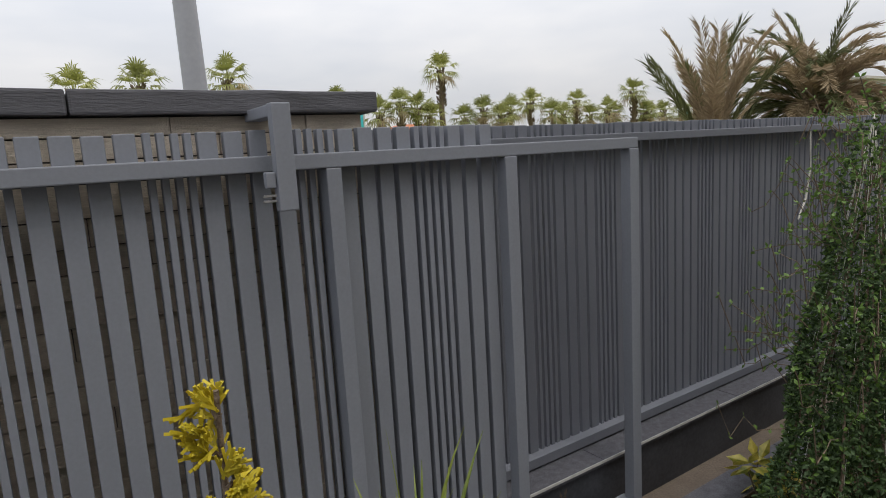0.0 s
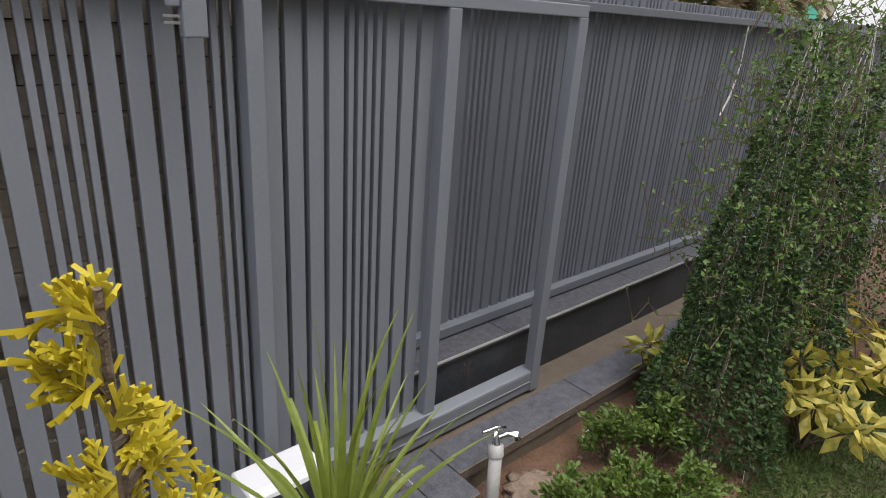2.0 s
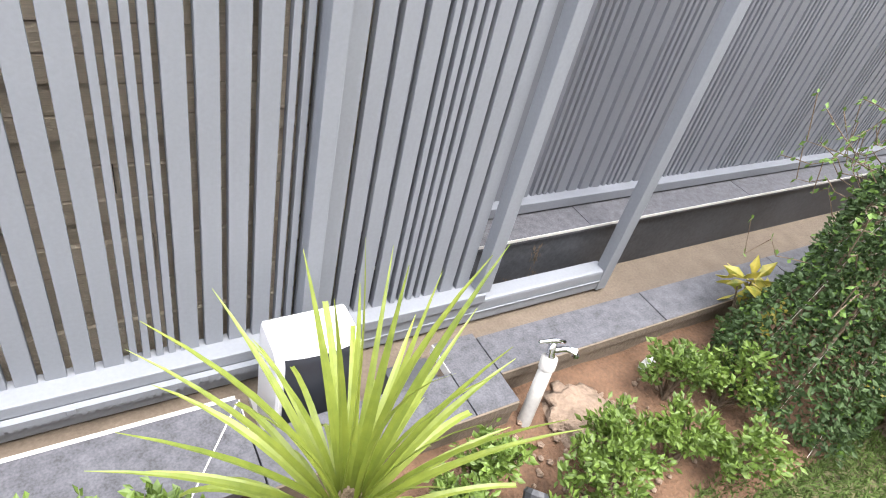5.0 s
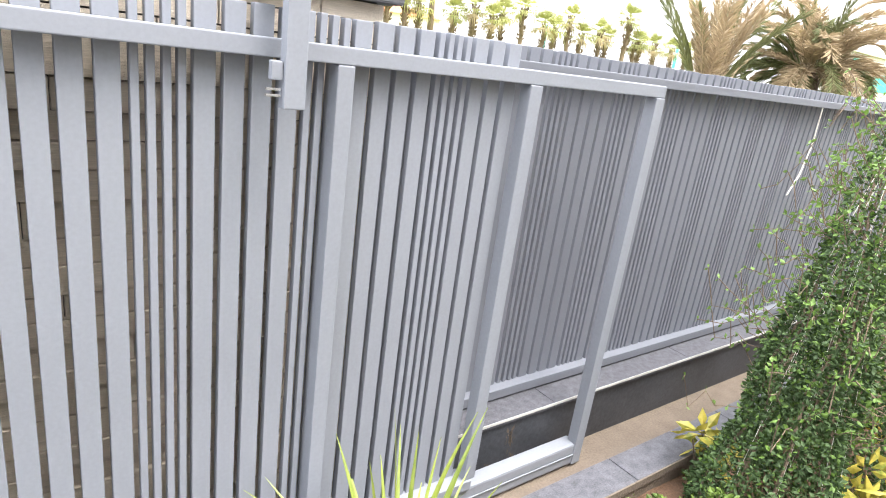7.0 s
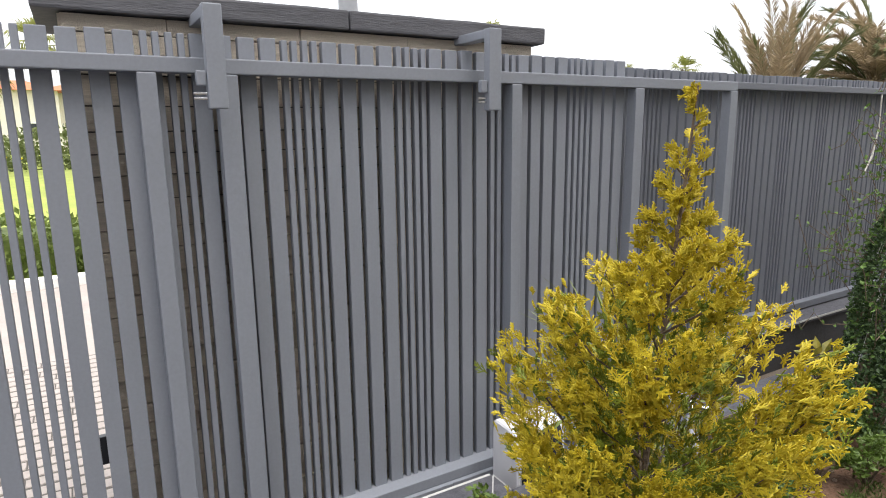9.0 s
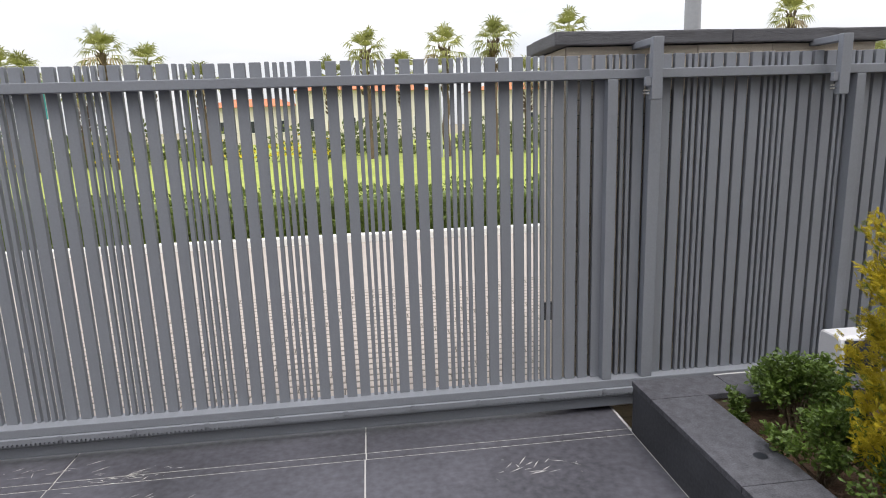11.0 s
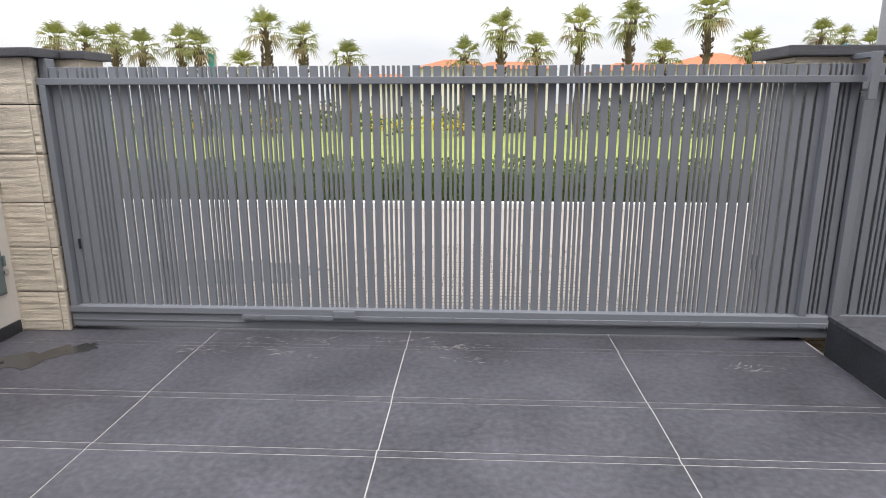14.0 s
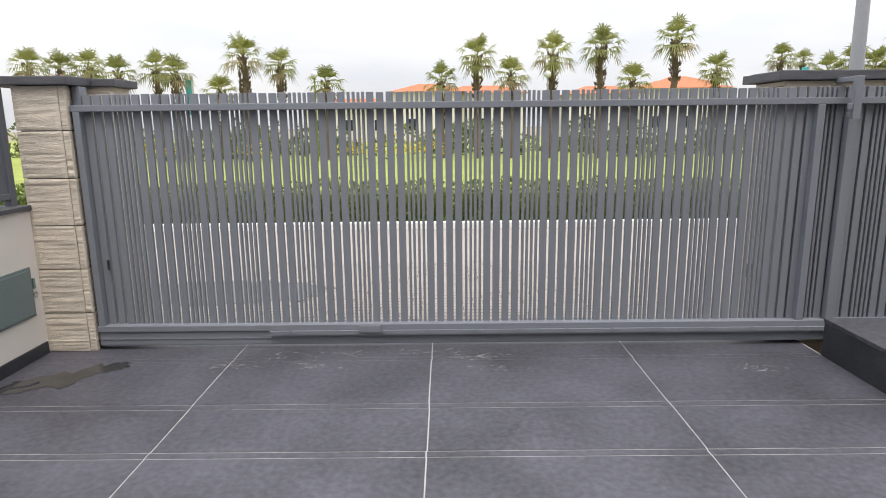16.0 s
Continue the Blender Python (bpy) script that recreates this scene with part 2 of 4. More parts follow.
EARTH_PINK = material("spilled_mortar", (0.20, 0.145, 0.108), 0.95, var=0.3, scale=14, fine=80, bump=0.8)
TURF = material("dark_turf", (0.075, 0.07, 0.03), 0.95, var=0.4, scale=5, fine=60, bump=0.6)
WALL_JOINT = material("wall_joint", (0.09, 0.08, 0.07), 0.95, var=0.3, scale=6, fine=60, bump=0.3)

# ---- ground, road and floor ----
GROUND = material("dry_ground", (0.22, 0.19, 0.13), 0.95, var=0.3, scale=0.5, fine=20)
tagged(box("ground", (-700, -60, -0.9), (700, 900, -0.20), GROUND), "dry brown earth reaching the horizon", "ground", kind="structure")
floor = tagged(box("courtyard_floor", (-0.6, -9, -0.3), (5.56, 0.30, -0.003), GROUT), "dark grey stone floor tiles with pale grout", "floor", kind="structure")
tagged(box("road", (-60, 0.30, -0.3), (60, 5.75, -0.012), PAVING), "pale pinkish paved road outside the gate", "road", kind="structure")


def lawn_sheet():
    """The lawn runs almost level to the trees."""
    bm = bmesh.new()
    rows = []
    for j in range(24):
        y = 5.95 + (j / 23) ** 1.4 * 85
        z = 0.02 + 0.04 * min(1, max(0, (y - 8) / 18))
        rows.append([bm.verts.new((x, y, z + 0.04 * noise.noise((x * 0.2, y * 0.2, 0)))) for x in range(-130, 171, 6)])
    for a, b in zip(rows, rows[1:]):
        for k in range(len(a) - 1):
            bm.faces.new((a[k], a[k + 1], b[k + 1], b[k]))
    return bm


tagged(link_mesh("lawn", lawn_sheet(), LAWN, True), "bright green mown lawn beyond a clipped hedge", "lawn", kind="structure")
tagged(box("road_kerb", (-60, 5.75, -0.3), (60, 5.91, 0.10), KERB, 0.02), "white painted road kerb", "kerb", kind="structure")

# ---- sliding gate ----
PER, X0 = 0.435, -0.0185
RAIL_Z, SLAT_TOP, SLAT_LOW = 1.869, 1.970, 0.197


def slat_mesh(name, w, d, z0, z1, mat):
    me = bpy.data.meshes.new(name)
    bm = add_box(bmesh.new(), (-w / 2, 0, z0), (w / 2, d, z1), 0.003)
    bm.to_mesh(me)
    bm.free()
    me.materials.append(mat)
    return me


def slats(parent, x0, x1, y, start, wide, narrow):
    """Four wide slats and four narrow ones, over and over, from x0 to x1."""
    k = math.floor((x0 - start) / PER) - 1
    while start + k * PER < x1:
        base = start + k * PER
        for i in range(8):
            x = base + 0.027 + 0.0731 * i if i < 4 else base + 0.2924 + 0.010 + 0.0356 * (i - 4)
            if x0 < x < x1:
                shared("slat", wide if i < 4 else narrow, parent, x + RNG.uniform(-0.0012, 0.0012), y, RNG.uniform(-0.003, 0.002))
        k += 1


gate = thing("sliding_gate", "grey painted steel sliding gate of wide and narrow upright slats, closed", "gate", (0, 0, 0))
W_SLAT = slat_mesh("wide_slat", 0.054, 0.03, SLAT_LOW - 0.002, SLAT_TOP, GREY_PAINT)
N_SLAT = slat_mesh("narrow_slat", 0.020, 0.03, SLAT_LOW - 0.002, SLAT_TOP, GREY_PAINT)
slats(gate, 0.07, 7.62, 0.052, X0, W_SLAT, N_SLAT)
box("top_rail", (-0.02, 0, RAIL_Z - 0.024), (8.378, 0.05, RAIL_Z + 0.024), GREY_PAINT, 0.004, gate)
box("bottom_rail", (-0.01, -0.012, 0.15), (7.635, 0.085, 0.197), GREY_PAINT, 0.004, gate)
box("track_beam", (-0.01, 0.002, 0.03), (8.345, 0.08, 0.148), GREY_PAINT, 0.012, gate)
box("track_lip", (-0.01, -0.004, 0.085), (8.345, 0.0015, 0.092), GREY_PAINT, 0.002, gate)
for x, w in ((0.0, 0.05), (5.47, 0.055), (5.70, 0.065), (6.868, 0.052), (7.598, 0.058), (8.318, 0.060)):
    low = 0.198 if x < 7.7 else 0.03
    box("gate_post", (x, -0.004, low), (x + w, 0.051, RAIL_Z - 0.025), GREY_PAINT, 0.004, gate)


def rack_mesh(x0, x1):
    bm = add_box(bmesh.new(), (x0, -0.035, 0.128), (x1, -0.014, 0.152))
    step = 0.022
    for i in range(int((x1 - x0) / step)):
        x = x0 + (i + 0.5) * step
        vs = [bm.verts.new(p) for p in ((x - 0.008, -0.035, 0.1281), (x + 0.008, -0.035, 0.1281), (x + 0.004, -0.035, 0.116), (x - 0.004, -0.035, 0.116),
                                        (x - 0.008, -0.014, 0.1281), (x + 0.008, -0.014, 0.1281), (x + 0.004, -0.014, 0.116), (x - 0.004, -0.014, 0.116))]
        for q in ((0, 3, 2, 1), (4, 5, 6, 7), (2, 3, 7, 6), (0, 4, 7, 3), (1, 2, 6, 5)):
            bm.faces.new([vs[k] for k in q])
    return bm


rack = part("toothed_rack", rack_mesh(1.35, 7.06), GREY_PAINT, gate, "toothed steel drive rack")
for i in range(16):
    box("rack_lug", (1.5 + i * 0.36, -0.042, 0.137), (1.525 + i * 0.36, -0.0355, 0.16), GREY_PAINT, 0.003, rack)
box("end_stop", (2.05, -0.05, 0.14), (2.22, -0.036, 0.20), GREY_PAINT, 0.008, gate)
box("latch", (0.10, 0.035, 0.64), (0.115, 0.050, 0.72), BLACK_PLASTIC, 0.002, gate, "small black latch")

for x in (5.678, 6.697):
    br = thing("guide_bracket", "grey steel bracket reaching over the gate from the wall", "bracket", (x, 0, 0), group="gate guide brackets")
    box("hanger", (-0.028, -0.122, 1.733), (0.028, -0.085, 2.036), GREY_PAINT, 0.004, br)
    box("arm", (-0.026, -0.084, 2.000), (0.026, 0.165, 2.034), GREY_PAINT, 0.004, br)
    box("roller_plate", (-0.058, -0.112, 1.80), (-0.029, -0.089, 1.845), GREY_PAINT, 0.004, br)
    for dz in (1.745, 1.76):
        box("bolt", (-0.068, -0.107, dz + 0.015), (-0.029, -0.097, dz + 0.022), CHROME, 0.001, br)

# ---- wall behind the gate ----
wall = tagged(box("wall_north", (5.30, 0.155, -0.25), (7.06, 0.60, 2.024), WALL_JOINT), "beige split limestone wall in thin courses", "wall", kind="structure")
coping = tagged(new("wall_coping"), "dark grey cleft stone coping", "coping", kind="structure")


def coping_slab(a, b):
    """A cleft slab with a slightly uneven edge."""
    bm = add_box(bmesh.new(), a, b, 0.008)
    bmesh.ops.subdivide_edges(bm, edges=[e for e in bm.edges if e.calc_length() > 0.25], cuts=6, use_grid_fill=True)
    for v in bm.verts:
        v.co += Vector((0, 0.006, 0.005)) * noise.noise(v.co * 9)
    return bm


part("slab", coping_slab((5.22, 0.10, 2.025), (6.2, 0.68, 2.094)), COPING, coping)
part("slab", coping_slab((6.204, 0.10, 2.025), (7.124, 0.68, 2.094)), COPING, coping)

tagged(box("lock_keeper", (5.225, 0.33, 0.46), (5.29, 0.36, 0.57), BLACK_PLASTIC, 0.004), "small black lock keeper on the wall end", "lock keeper", kind="structure")

# ---- fixed fence on the low wall ----
tagged(box("low_wall", (7.075, 0.14, -0.25), (19, 0.5, 0.305), DARK_FACE), "low wall faced with stained dark granite", "wall", kind="structure")
cap = tagged(new("low_wall_cap"), "grey granite cap of the low wall", "coping", kind="structure")
for i in range(10):
    box("slab", (7.075 + i * 1.18, 0.122, 0.306), (7.075 + i * 1.18 + 1.176, 0.52, 0.335), GRANITE, 0.002, cap)
tagged(box("cap_edge", (7.075, 0.1185, 0.322), (19, 0.1215, 0.336), GROUT), "pale grout edge of the wall cap", "trim", kind="structure")
fence = thing("fence", "grey painted steel fence of upright slats on a low wall", "fence")
FW = slat_mesh("fence_wide_slat", 0.055, 0.03, 0.393, 1.975, FENCE_GREY)
FN = slat_mesh("fence_narrow_slat", 0.020, 0.03, 0.393, 1.975, FENCE_GREY)
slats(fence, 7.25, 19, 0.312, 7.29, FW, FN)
box("top_rail", (7.08, 0.245, 1.877), (19, 0.31, 1.92), FENCE_GREY, 0.004, fence)
box("bottom_rail", (7.252, 0.262, 0.345), (19, 0.345, 0.395), FENCE_GREY, 0.004, fence)
box("end_post", (7.064, 0.311, 0.347), (7.25, 0.40, 1.975), FENCE_GREY, 0.003, fence)
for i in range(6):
    box("rail_foot", (7.6 + i * 2.0, 0.28, 0.334), (7.66 + i * 2.0, 0.33, 0.346), FENCE_GREY, 0.002, fence)
chalk = Leaves()
for i in range(70):
    a = RNG.uniform(0, 1)
    x, z = 7.98 + 0.05 * a + RNG.gauss(0, 0.012), 0.28 - 0.24 * a
    if i > 40:
        x, z = 7.85 + RNG.gauss(0, 0.05), 0.05 + abs(RNG.gauss(0, 0.03))
    chalk.diamond(Vector((x, 0.1385, z)), Vector((RNG.uniform(-0.4, 0.4), 0, -1)).normalized(), Vector((1, 0, 0)), RNG.uniform(0.01, 0.05), RNG.uniform(0.003, 0.018))
tagged(chalk.put("mortar_stain", MORTAR), "pale mortar smears on the dark low wall", "stain", kind="structure")

# ---- planted bed ----
soil_bm = bmesh.new()
cols = []
for i in range(90):
    x = 5.80 + i * 0.15
    line = []
    for j in range(60):
        y = -0.36 - j * 0.14
        h = 0.165 + 0.03 * noise.noise((x * 2.1, y * 2.1, 0)) + 0.018 * noise.noise((x * 9, y * 9, 3))
        line.append(soil_bm.verts.new((x, y, h - (0.10 if x > 7.35 and y < -1.12 else 0))))
    cols.append(line)
for a, b in zip(cols, cols[1:]):
    for k in range(len(a) - 1):
        soil_bm.faces.new((a[k], a[k + 1], b[k + 1], b[k]))
tagged(link_mesh("bed_soil", soil_bm, SOIL, True), "reddish crumbly garden soil in the raised bed", "soil", kind="structure")
tagged(box("bed_kerb_face", (5.55, -9, -0.1), (5.80, -0.235, 0.255), DARK_FACE, 0.003), "dark honed granite face of the raised bed", "kerb", kind="structure")
bed_cap = tagged(new("bed_cap"), "speckled grey granite slabs capping the raised bed", "coping", kind="structure")
for y0, y1 in ((-0.46, -1.2), (-1.204, -2.2), (-2.204, -3.4), (-3.404, -4.8), (-4.804, -6.4), (-6.404, -9)):
    box("slab", (5.543, y1, 0.256), (5.835, y0, 0.286), GRANITE, 0.003, bed_cap)
box("slab", (5.543, -0.456, 0.256), (6.0, -0.232, 0.286), GRANITE, 0.003, bed_cap)
box("slab", (6.004, -0.52, 0.256), (6.60, -0.245, 0.286), GRANITE, 0.003, bed_cap)
box("slab", (6.604, -0.54, 0.256), (7.235, -0.370, 0.286), GRANITE, 0.003, bed_cap)
box("slab", (7.239, -0.54, 0.256), (7.40, -0.240, 0.286), GRANITE, 0.003, bed_cap)
xs = [7.404, 8.214, 9.1, 10.1, 11.6, 13.0, 15.0, 19]
for a, b in zip(xs, xs[1:]):
    box("slab", (a, -0.425, 0.256), (b - 0.005, -0.262, 0.286), GRANITE, 0.003, bed_cap)
edging = tagged(new("slab_edging"), "pale mortar edging under the granite slabs", "trim", kind="structure")
box("edge_strip", (7.405, -0.432, 0.246), (19, -0.4255, 0.2855), MORTAR, 0, edging)
box("edge_strip", (6.61, -0.547, 0.246), (7.395, -0.5405, 0.2855), MORTAR, 0, edging)
box("edge_strip", (6.6005, -0.369, 0.25), (6.6035, -0.250, 0.2865), GROUT, 0, edging)
box("edge_strip", (7.2355, -0.369, 0.25), (7.2385, -0.243, 0.2865), GROUT, 0, edging)
box("edge_strip", (5.56, -0.2445, 0.25), (6.595, -0.2315, 0.2845), GROUT, 0, edging)
box("bedding", (7.41, -0.42, 0.0), (19, -0.27, 0.255), MORTAR, 0, edging)
box("bedding", (6.61, -0.535, 0.0), (7.395, -0.375, 0.255), MORTAR, 0, edging)
box("bedding", (5.81, -0.45, 0.0), (6.60, -0.25, 0.255), MORTAR, 0, edging)
joint = bmesh.new()
v = [joint.verts.new(p) for p in ((6.404, -0.519, 0.2866), (6.410, -0.519, 0.2866), (6.600, -0.257, 0.2866), (6.594, -0.257, 0.2866))]
joint.faces.new(v)
part("mitre_joint", joint, GROUT, edging)
tagged(box("mortar_ledge", (5.81, -0.26, -0.2), (19, 0.14, 0.012), MORTAR), "pale mortar ledge under the gate", "ledge", kind="structure")
tagged(box("drain_box", (7.06, -0.365, 0.05), (7.22, -0.25, 0.24), DARK_FACE, 0.006), "dark stone block beside the gate motor", "block", kind="structure")

hole = bmesh.new()
bmesh.ops.create_circle(hole, cap_ends=True, segments=20, radius=0.028)
drain = tagged(link_mesh("drain_hole", hole, BLACK_PLASTIC), "small dark round drain hole in the granite cap", "drain", kind="structure")
drain.location = (5.74, -1.02, 0.2868)

# ---- grass ----
grass = Leaves()
gr = random.Random(3)
for i in range(75000):
    x, y = 7.3 + 4.2 * gr.random() ** 1.3, -0.98 - 2.0 * gr.random() ** 1.4
    if y > -1.00 - 0.05 * math.sin(x * 7) - 0.04 * math.sin(x * 17 + 1) - max(0, 8.0 - x) * 0.04:
        continue
    w = any_way(gr, 0.15, 1.0)
    grass.diamond(Vector((x, y, 0.15)), w, side_of(w, gr), gr.uniform(0.025, 0.055), 0.006)
tagged(grass.put("grass", GRASS), "short green garden grass beside the bed", "grass", kind="stuff")
tagged(box("grass_bed", (7.4, -9, 0.0), (19, -1.06, 0.152), TURF, 0.01), "mossy green turf under the grass", "turf", kind="structure")


# ---- gate motor, tap and small things by the gate ----
def motor():
    m = thing("gate_motor", "white gate motor with a black curved front panel", "gate motor", (6.825, -0.185, 0.03))
    bm = bmesh.new()
    prof = [(-0.105, 0.0), (-0.105, 0.05), (-0.112, 0.12), (-0.098, 0.36), (-0.080, 0.405), (-0.055, 0.418), (0.055, 0.42), (0.068, 0.41), (0.072, 0.38), (0.072, 0.0)]
    rows = []
    for x, k in ((-0.128, 0.0), (-0.122, 1.0), (0.122, 1.0), (0.128, 0.0)):
        rows.append([bm.verts.new((x, y * (1 if k else 0.93), z - (0 if k else (0.008 if z > 0.3 else 0)))) for y, z in prof])
    for a, b in zip(rows, rows[1:]):
        for k in range(len(prof) - 1):
            bm.faces.new((a[k], a[k + 1], b[k + 1], b[k]))
    bm.faces.new(rows[0][::-1])
    bm.faces.new(rows[-1])
    part("cover", bm, WHITE_PLASTIC, m)
    bm = bmesh.new()
    rows = []
    for i in range(9):
        x = -0.112 + 0.224 * i / 8
        bow = 0.012 * (1 - (2 * i / 8 - 1) ** 2)
        rows.append([bm.verts.new((x * (1.06 - 0.12 * z / 0.4), y - bow - 0.004, z)) for y, z in ((-0.106, 0.02), (-0.113, 0.12), (-0.106, 0.24), (-0.094, 0.385), (-0.082, 0.402))])
    for a, b in zip(rows, rows[1:]):
        for k in range(4):
            bm.faces.new((a[k], b[k], b[k + 1], a[k + 1]))
    part("front_panel", bm, BLACK_PLASTIC, m, "glossy black front panel", True)
    box("foot_plate", (-0.14, -0.12, -0.02), (0.14, 0.12, 0.004), GREY_PIPE, 0.002, m)
    box("side_screw", (-0.134, 0.03, 0.06), (-0.127, 0.042, 0.072), CHROME, 0.002, m)
    return m


motor()
tap = thing("garden_tap", "chrome garden tap on a grey plastic standpipe", "tap", (7.49, -0.535, 0.12))
pipe = Leaves()
pipe.tube([Vector((-0.04, -0.02, 0)), Vector((-0.020, 0.000, 0.13)), Vector((0.010, 0.028, 0.26))], [0.025, 0.024, 0.024], 12)
pipe.tube([Vector((0.008, 0.026, 0.25)), Vector((0.014, 0.036, 0.29))], [0.028, 0.027], 12)
pipe.put("standpipe", GREY_PIPE, tap, smooth=True)
body = Leaves()
body.tube([Vector((0.012, 0.03, 0.280)), Vector((0.016, 0.045, 0.315)), Vector((0.02, 0.05, 0.340))], [0.016, 0.014, 0.011], 10)
body.tube([Vector((0.016, 0.045, 0.310)), Vector((0.06, 0.03, 0.318)), Vector((0.095, 0.015, 0.310)), Vector((0.10, 0.010, 0.290))], [0.011, 0.010, 0.011, 0.013], 10)
body.put("tap_body", CHROME, tap, smooth=True)
lever = Leaves()
lever.tube([Vector((-0.03, 0.065, 0.345)), Vector((0.02, 0.05, 0.350)), Vector((0.06, 0.04, 0.340))], [0.006, 0.009, 0.006], 8)
lever.put("lever", CHROME, tap, smooth=True)
heap = bmesh.new()
bmesh.ops.create_icosphere(heap, subdivisions=4, radius=1.0)
for q in heap.verts:
    q.co = Vector((q.co.x * 0.12, q.co.y * 0.15, q.co.z * 0.045)) * (1 + 0.35 * noise.noise(q.co * 2.5) + 0.2 * noise.noise(q.co * 7))
mound = tagged(link_mesh("mortar_lump", heap, EARTH_PINK, True), "pinkish lump of spilled mortar on the soil", "mortar lump")
mound.location = (7.66, -0.62, 0.155)
crumbs = Leaves()
for i in range(150):
    p = Vector((7.70 + RNG.gauss(0, 0.22), -0.72 + RNG.gauss(0, 0.12), 0.168))
    r = RNG.uniform(0.004, 0.012)
    crumbs.tube([p - Vector((0, 0, r)), p, p + Vector((0, 0, r * 0.7))], [r * 0.9, r * 1.2, r * 0.5], 5)
tagged(crumbs.put("clods", EARTH_PINK), "crumbled clods and pebbles on the soil", "clods", kind="stuff")
cup = thing("paper_cup", "crumpled white paper cup lying on the soil", "cup", (8.05, -0.53, 0.19))
cupm = Leaves()
cupm.tube([Vector((-0.03, 0, 0)), Vector((0.03, 0.01, 0.012))], [0.014, 0.019], 10)
cupm.put("cup_wall", WHITE_PLASTIC, cup)
spot = thing("garden_spotlight", "grey metal garden spotlight on a spike in the soil", "spotlight", (7.20, -0.86, 0.15))
sp = Leaves()
sp.tube([Vector((0, 0, 0)), Vector((0.01, 0.0, 0.10))], [0.007, 0.007], 6)
sp.put("spike", GREY_PIPE, spot)
sp = Leaves()
sp.tube([Vector((0.0, -0.02, 0.09)), Vector((0.02, 0.0, 0.12)), Vector((0.045, 0.03, 0.16)), Vector((0.05, 0.035, 0.165))], [0.018, 0.03, 0.036, 0.03], 12)
sp.put("head", DARK_FACE, spot)
line = thing("loose_string", "pale string hanging from the fence rail", "string", (10.48, 0.255, 1.88))
st = Leaves()
st.tube([Vector((0.0, -0.005, 0.0)), Vector((0.0, -0.012, -0.25)), Vector((-0.06, -0.016, -0.45)), Vector((-0.16, -0.02, -0.58))], [0.005, 0.005, 0.007, 0.005], 5)
st.put("strand", STRING, line)

# ---- barrel ----
bar = thing("barrel", "grey-white plastic barrel with a blue lid and blue handle", "barrel", (6.68, -1.52, 0.15))


def lathe(prof, n=40):
    bm = bmesh.new()
    rings = [[bm.verts.new((r * math.cos(k * math.tau / n), r * math.sin(k * math.tau / n), z)) for k in range(n)] for r, z in prof]
    for a, b in zip(rings, rings[1:]):
        for k in range(n):
            bm.faces.new((a[k], a[(k + 1) % n], b[(k + 1) % n], b[k]))
    bm.faces.new(rings[-1])
    bm.faces.new(rings[0][::-1])
    return bm


part("body", lathe([(0.15, 0), (0.17, 0.03), (0.185, 0.2), (0.19, 0.35), (0.185, 0.46), (0.165, 0.53), (0.165, 0.55)]), BARREL, bar, smooth=True)
part("lid_rim", lathe([(0.172, 0.535), (0.188, 0.535), (0.192, 0.55), (0.192, 0.575), (0.184, 0.585), (0.172, 0.583), (0.170, 0.57)]), BLUE, bar, "blue rim of the lid", True)
part("lid", lathe([(0.1, 0.56), (0.168, 0.572), (0.1, 0.577), (0.02, 0.578)]), PALE_BLUE, bar, "pale blue lid", True)
hd = Leaves()
hd.tube([Vector((-0.192, 0.03, 0.44)), Vector((-0.205, 0.01, 0.435)), Vector((-0.205, -0.05, 0.425)), Vector((-0.185, -0.08, 0.42))], [0.010, 0.012, 0.012, 0.010], 8)
hd.put("handle", BLUE, bar, "blue carrying handle", True)


# ---- plants ----
def shrub(at, radius, height, leaves, seed, label, leaf=0.032, mat=None, sparse=0.0):
    r = random.Random(seed)
    t = thing("shrub", label, "shrub", at, group="low shrubs in the bed")
    stems, crown = Leaves(), Leaves()
    tips = []
    for i in range(max(8, int(20 * radius / 0.2))):
        a, lean = r.uniform(0, math.tau), r.random() ** 0.7
        end = Vector((math.cos(a) * radius * lean, math.sin(a) * radius * lean, height * (1 - 0.45 * lean * lean) * r.uniform(0.75, 1.05)))
        mid = Vector((end.x * 0.4 + r.gauss(0, 0.01), end.y * 0.4 + r.gauss(0, 0.01), end.z * 0.5))
        stems.tube([Vector((r.gauss(0, 0.015), r.gauss(0, 0.015), -0.02)), mid, end], [0.006, 0.004, 0.002], 5)
        tips.append((mid, end))
    for i in range(leaves):
        a, b = r.choice(tips)
        k = r.random() ** (0.6 + sparse)
        c = a.lerp(b, 0.15 + 0.95 * k) + any_way(r) * (0.20 * radius * r.random() + 0.012)
        if c.z < 0.012:
            continue
        way = (any_way(r, -0.3, 1.0) + Vector((c.x, c.y, 0)).normalized() * 0.5).normalized()
        size = leaf * r.uniform(0.6, 1.2)
        crown.leaf(c, way, side_of(way, r), size, size * 0.55)
    stems.put("stem", BARK, t)
    crown.put("foliage", mat or LEAF_SHRUB, t)
    return t


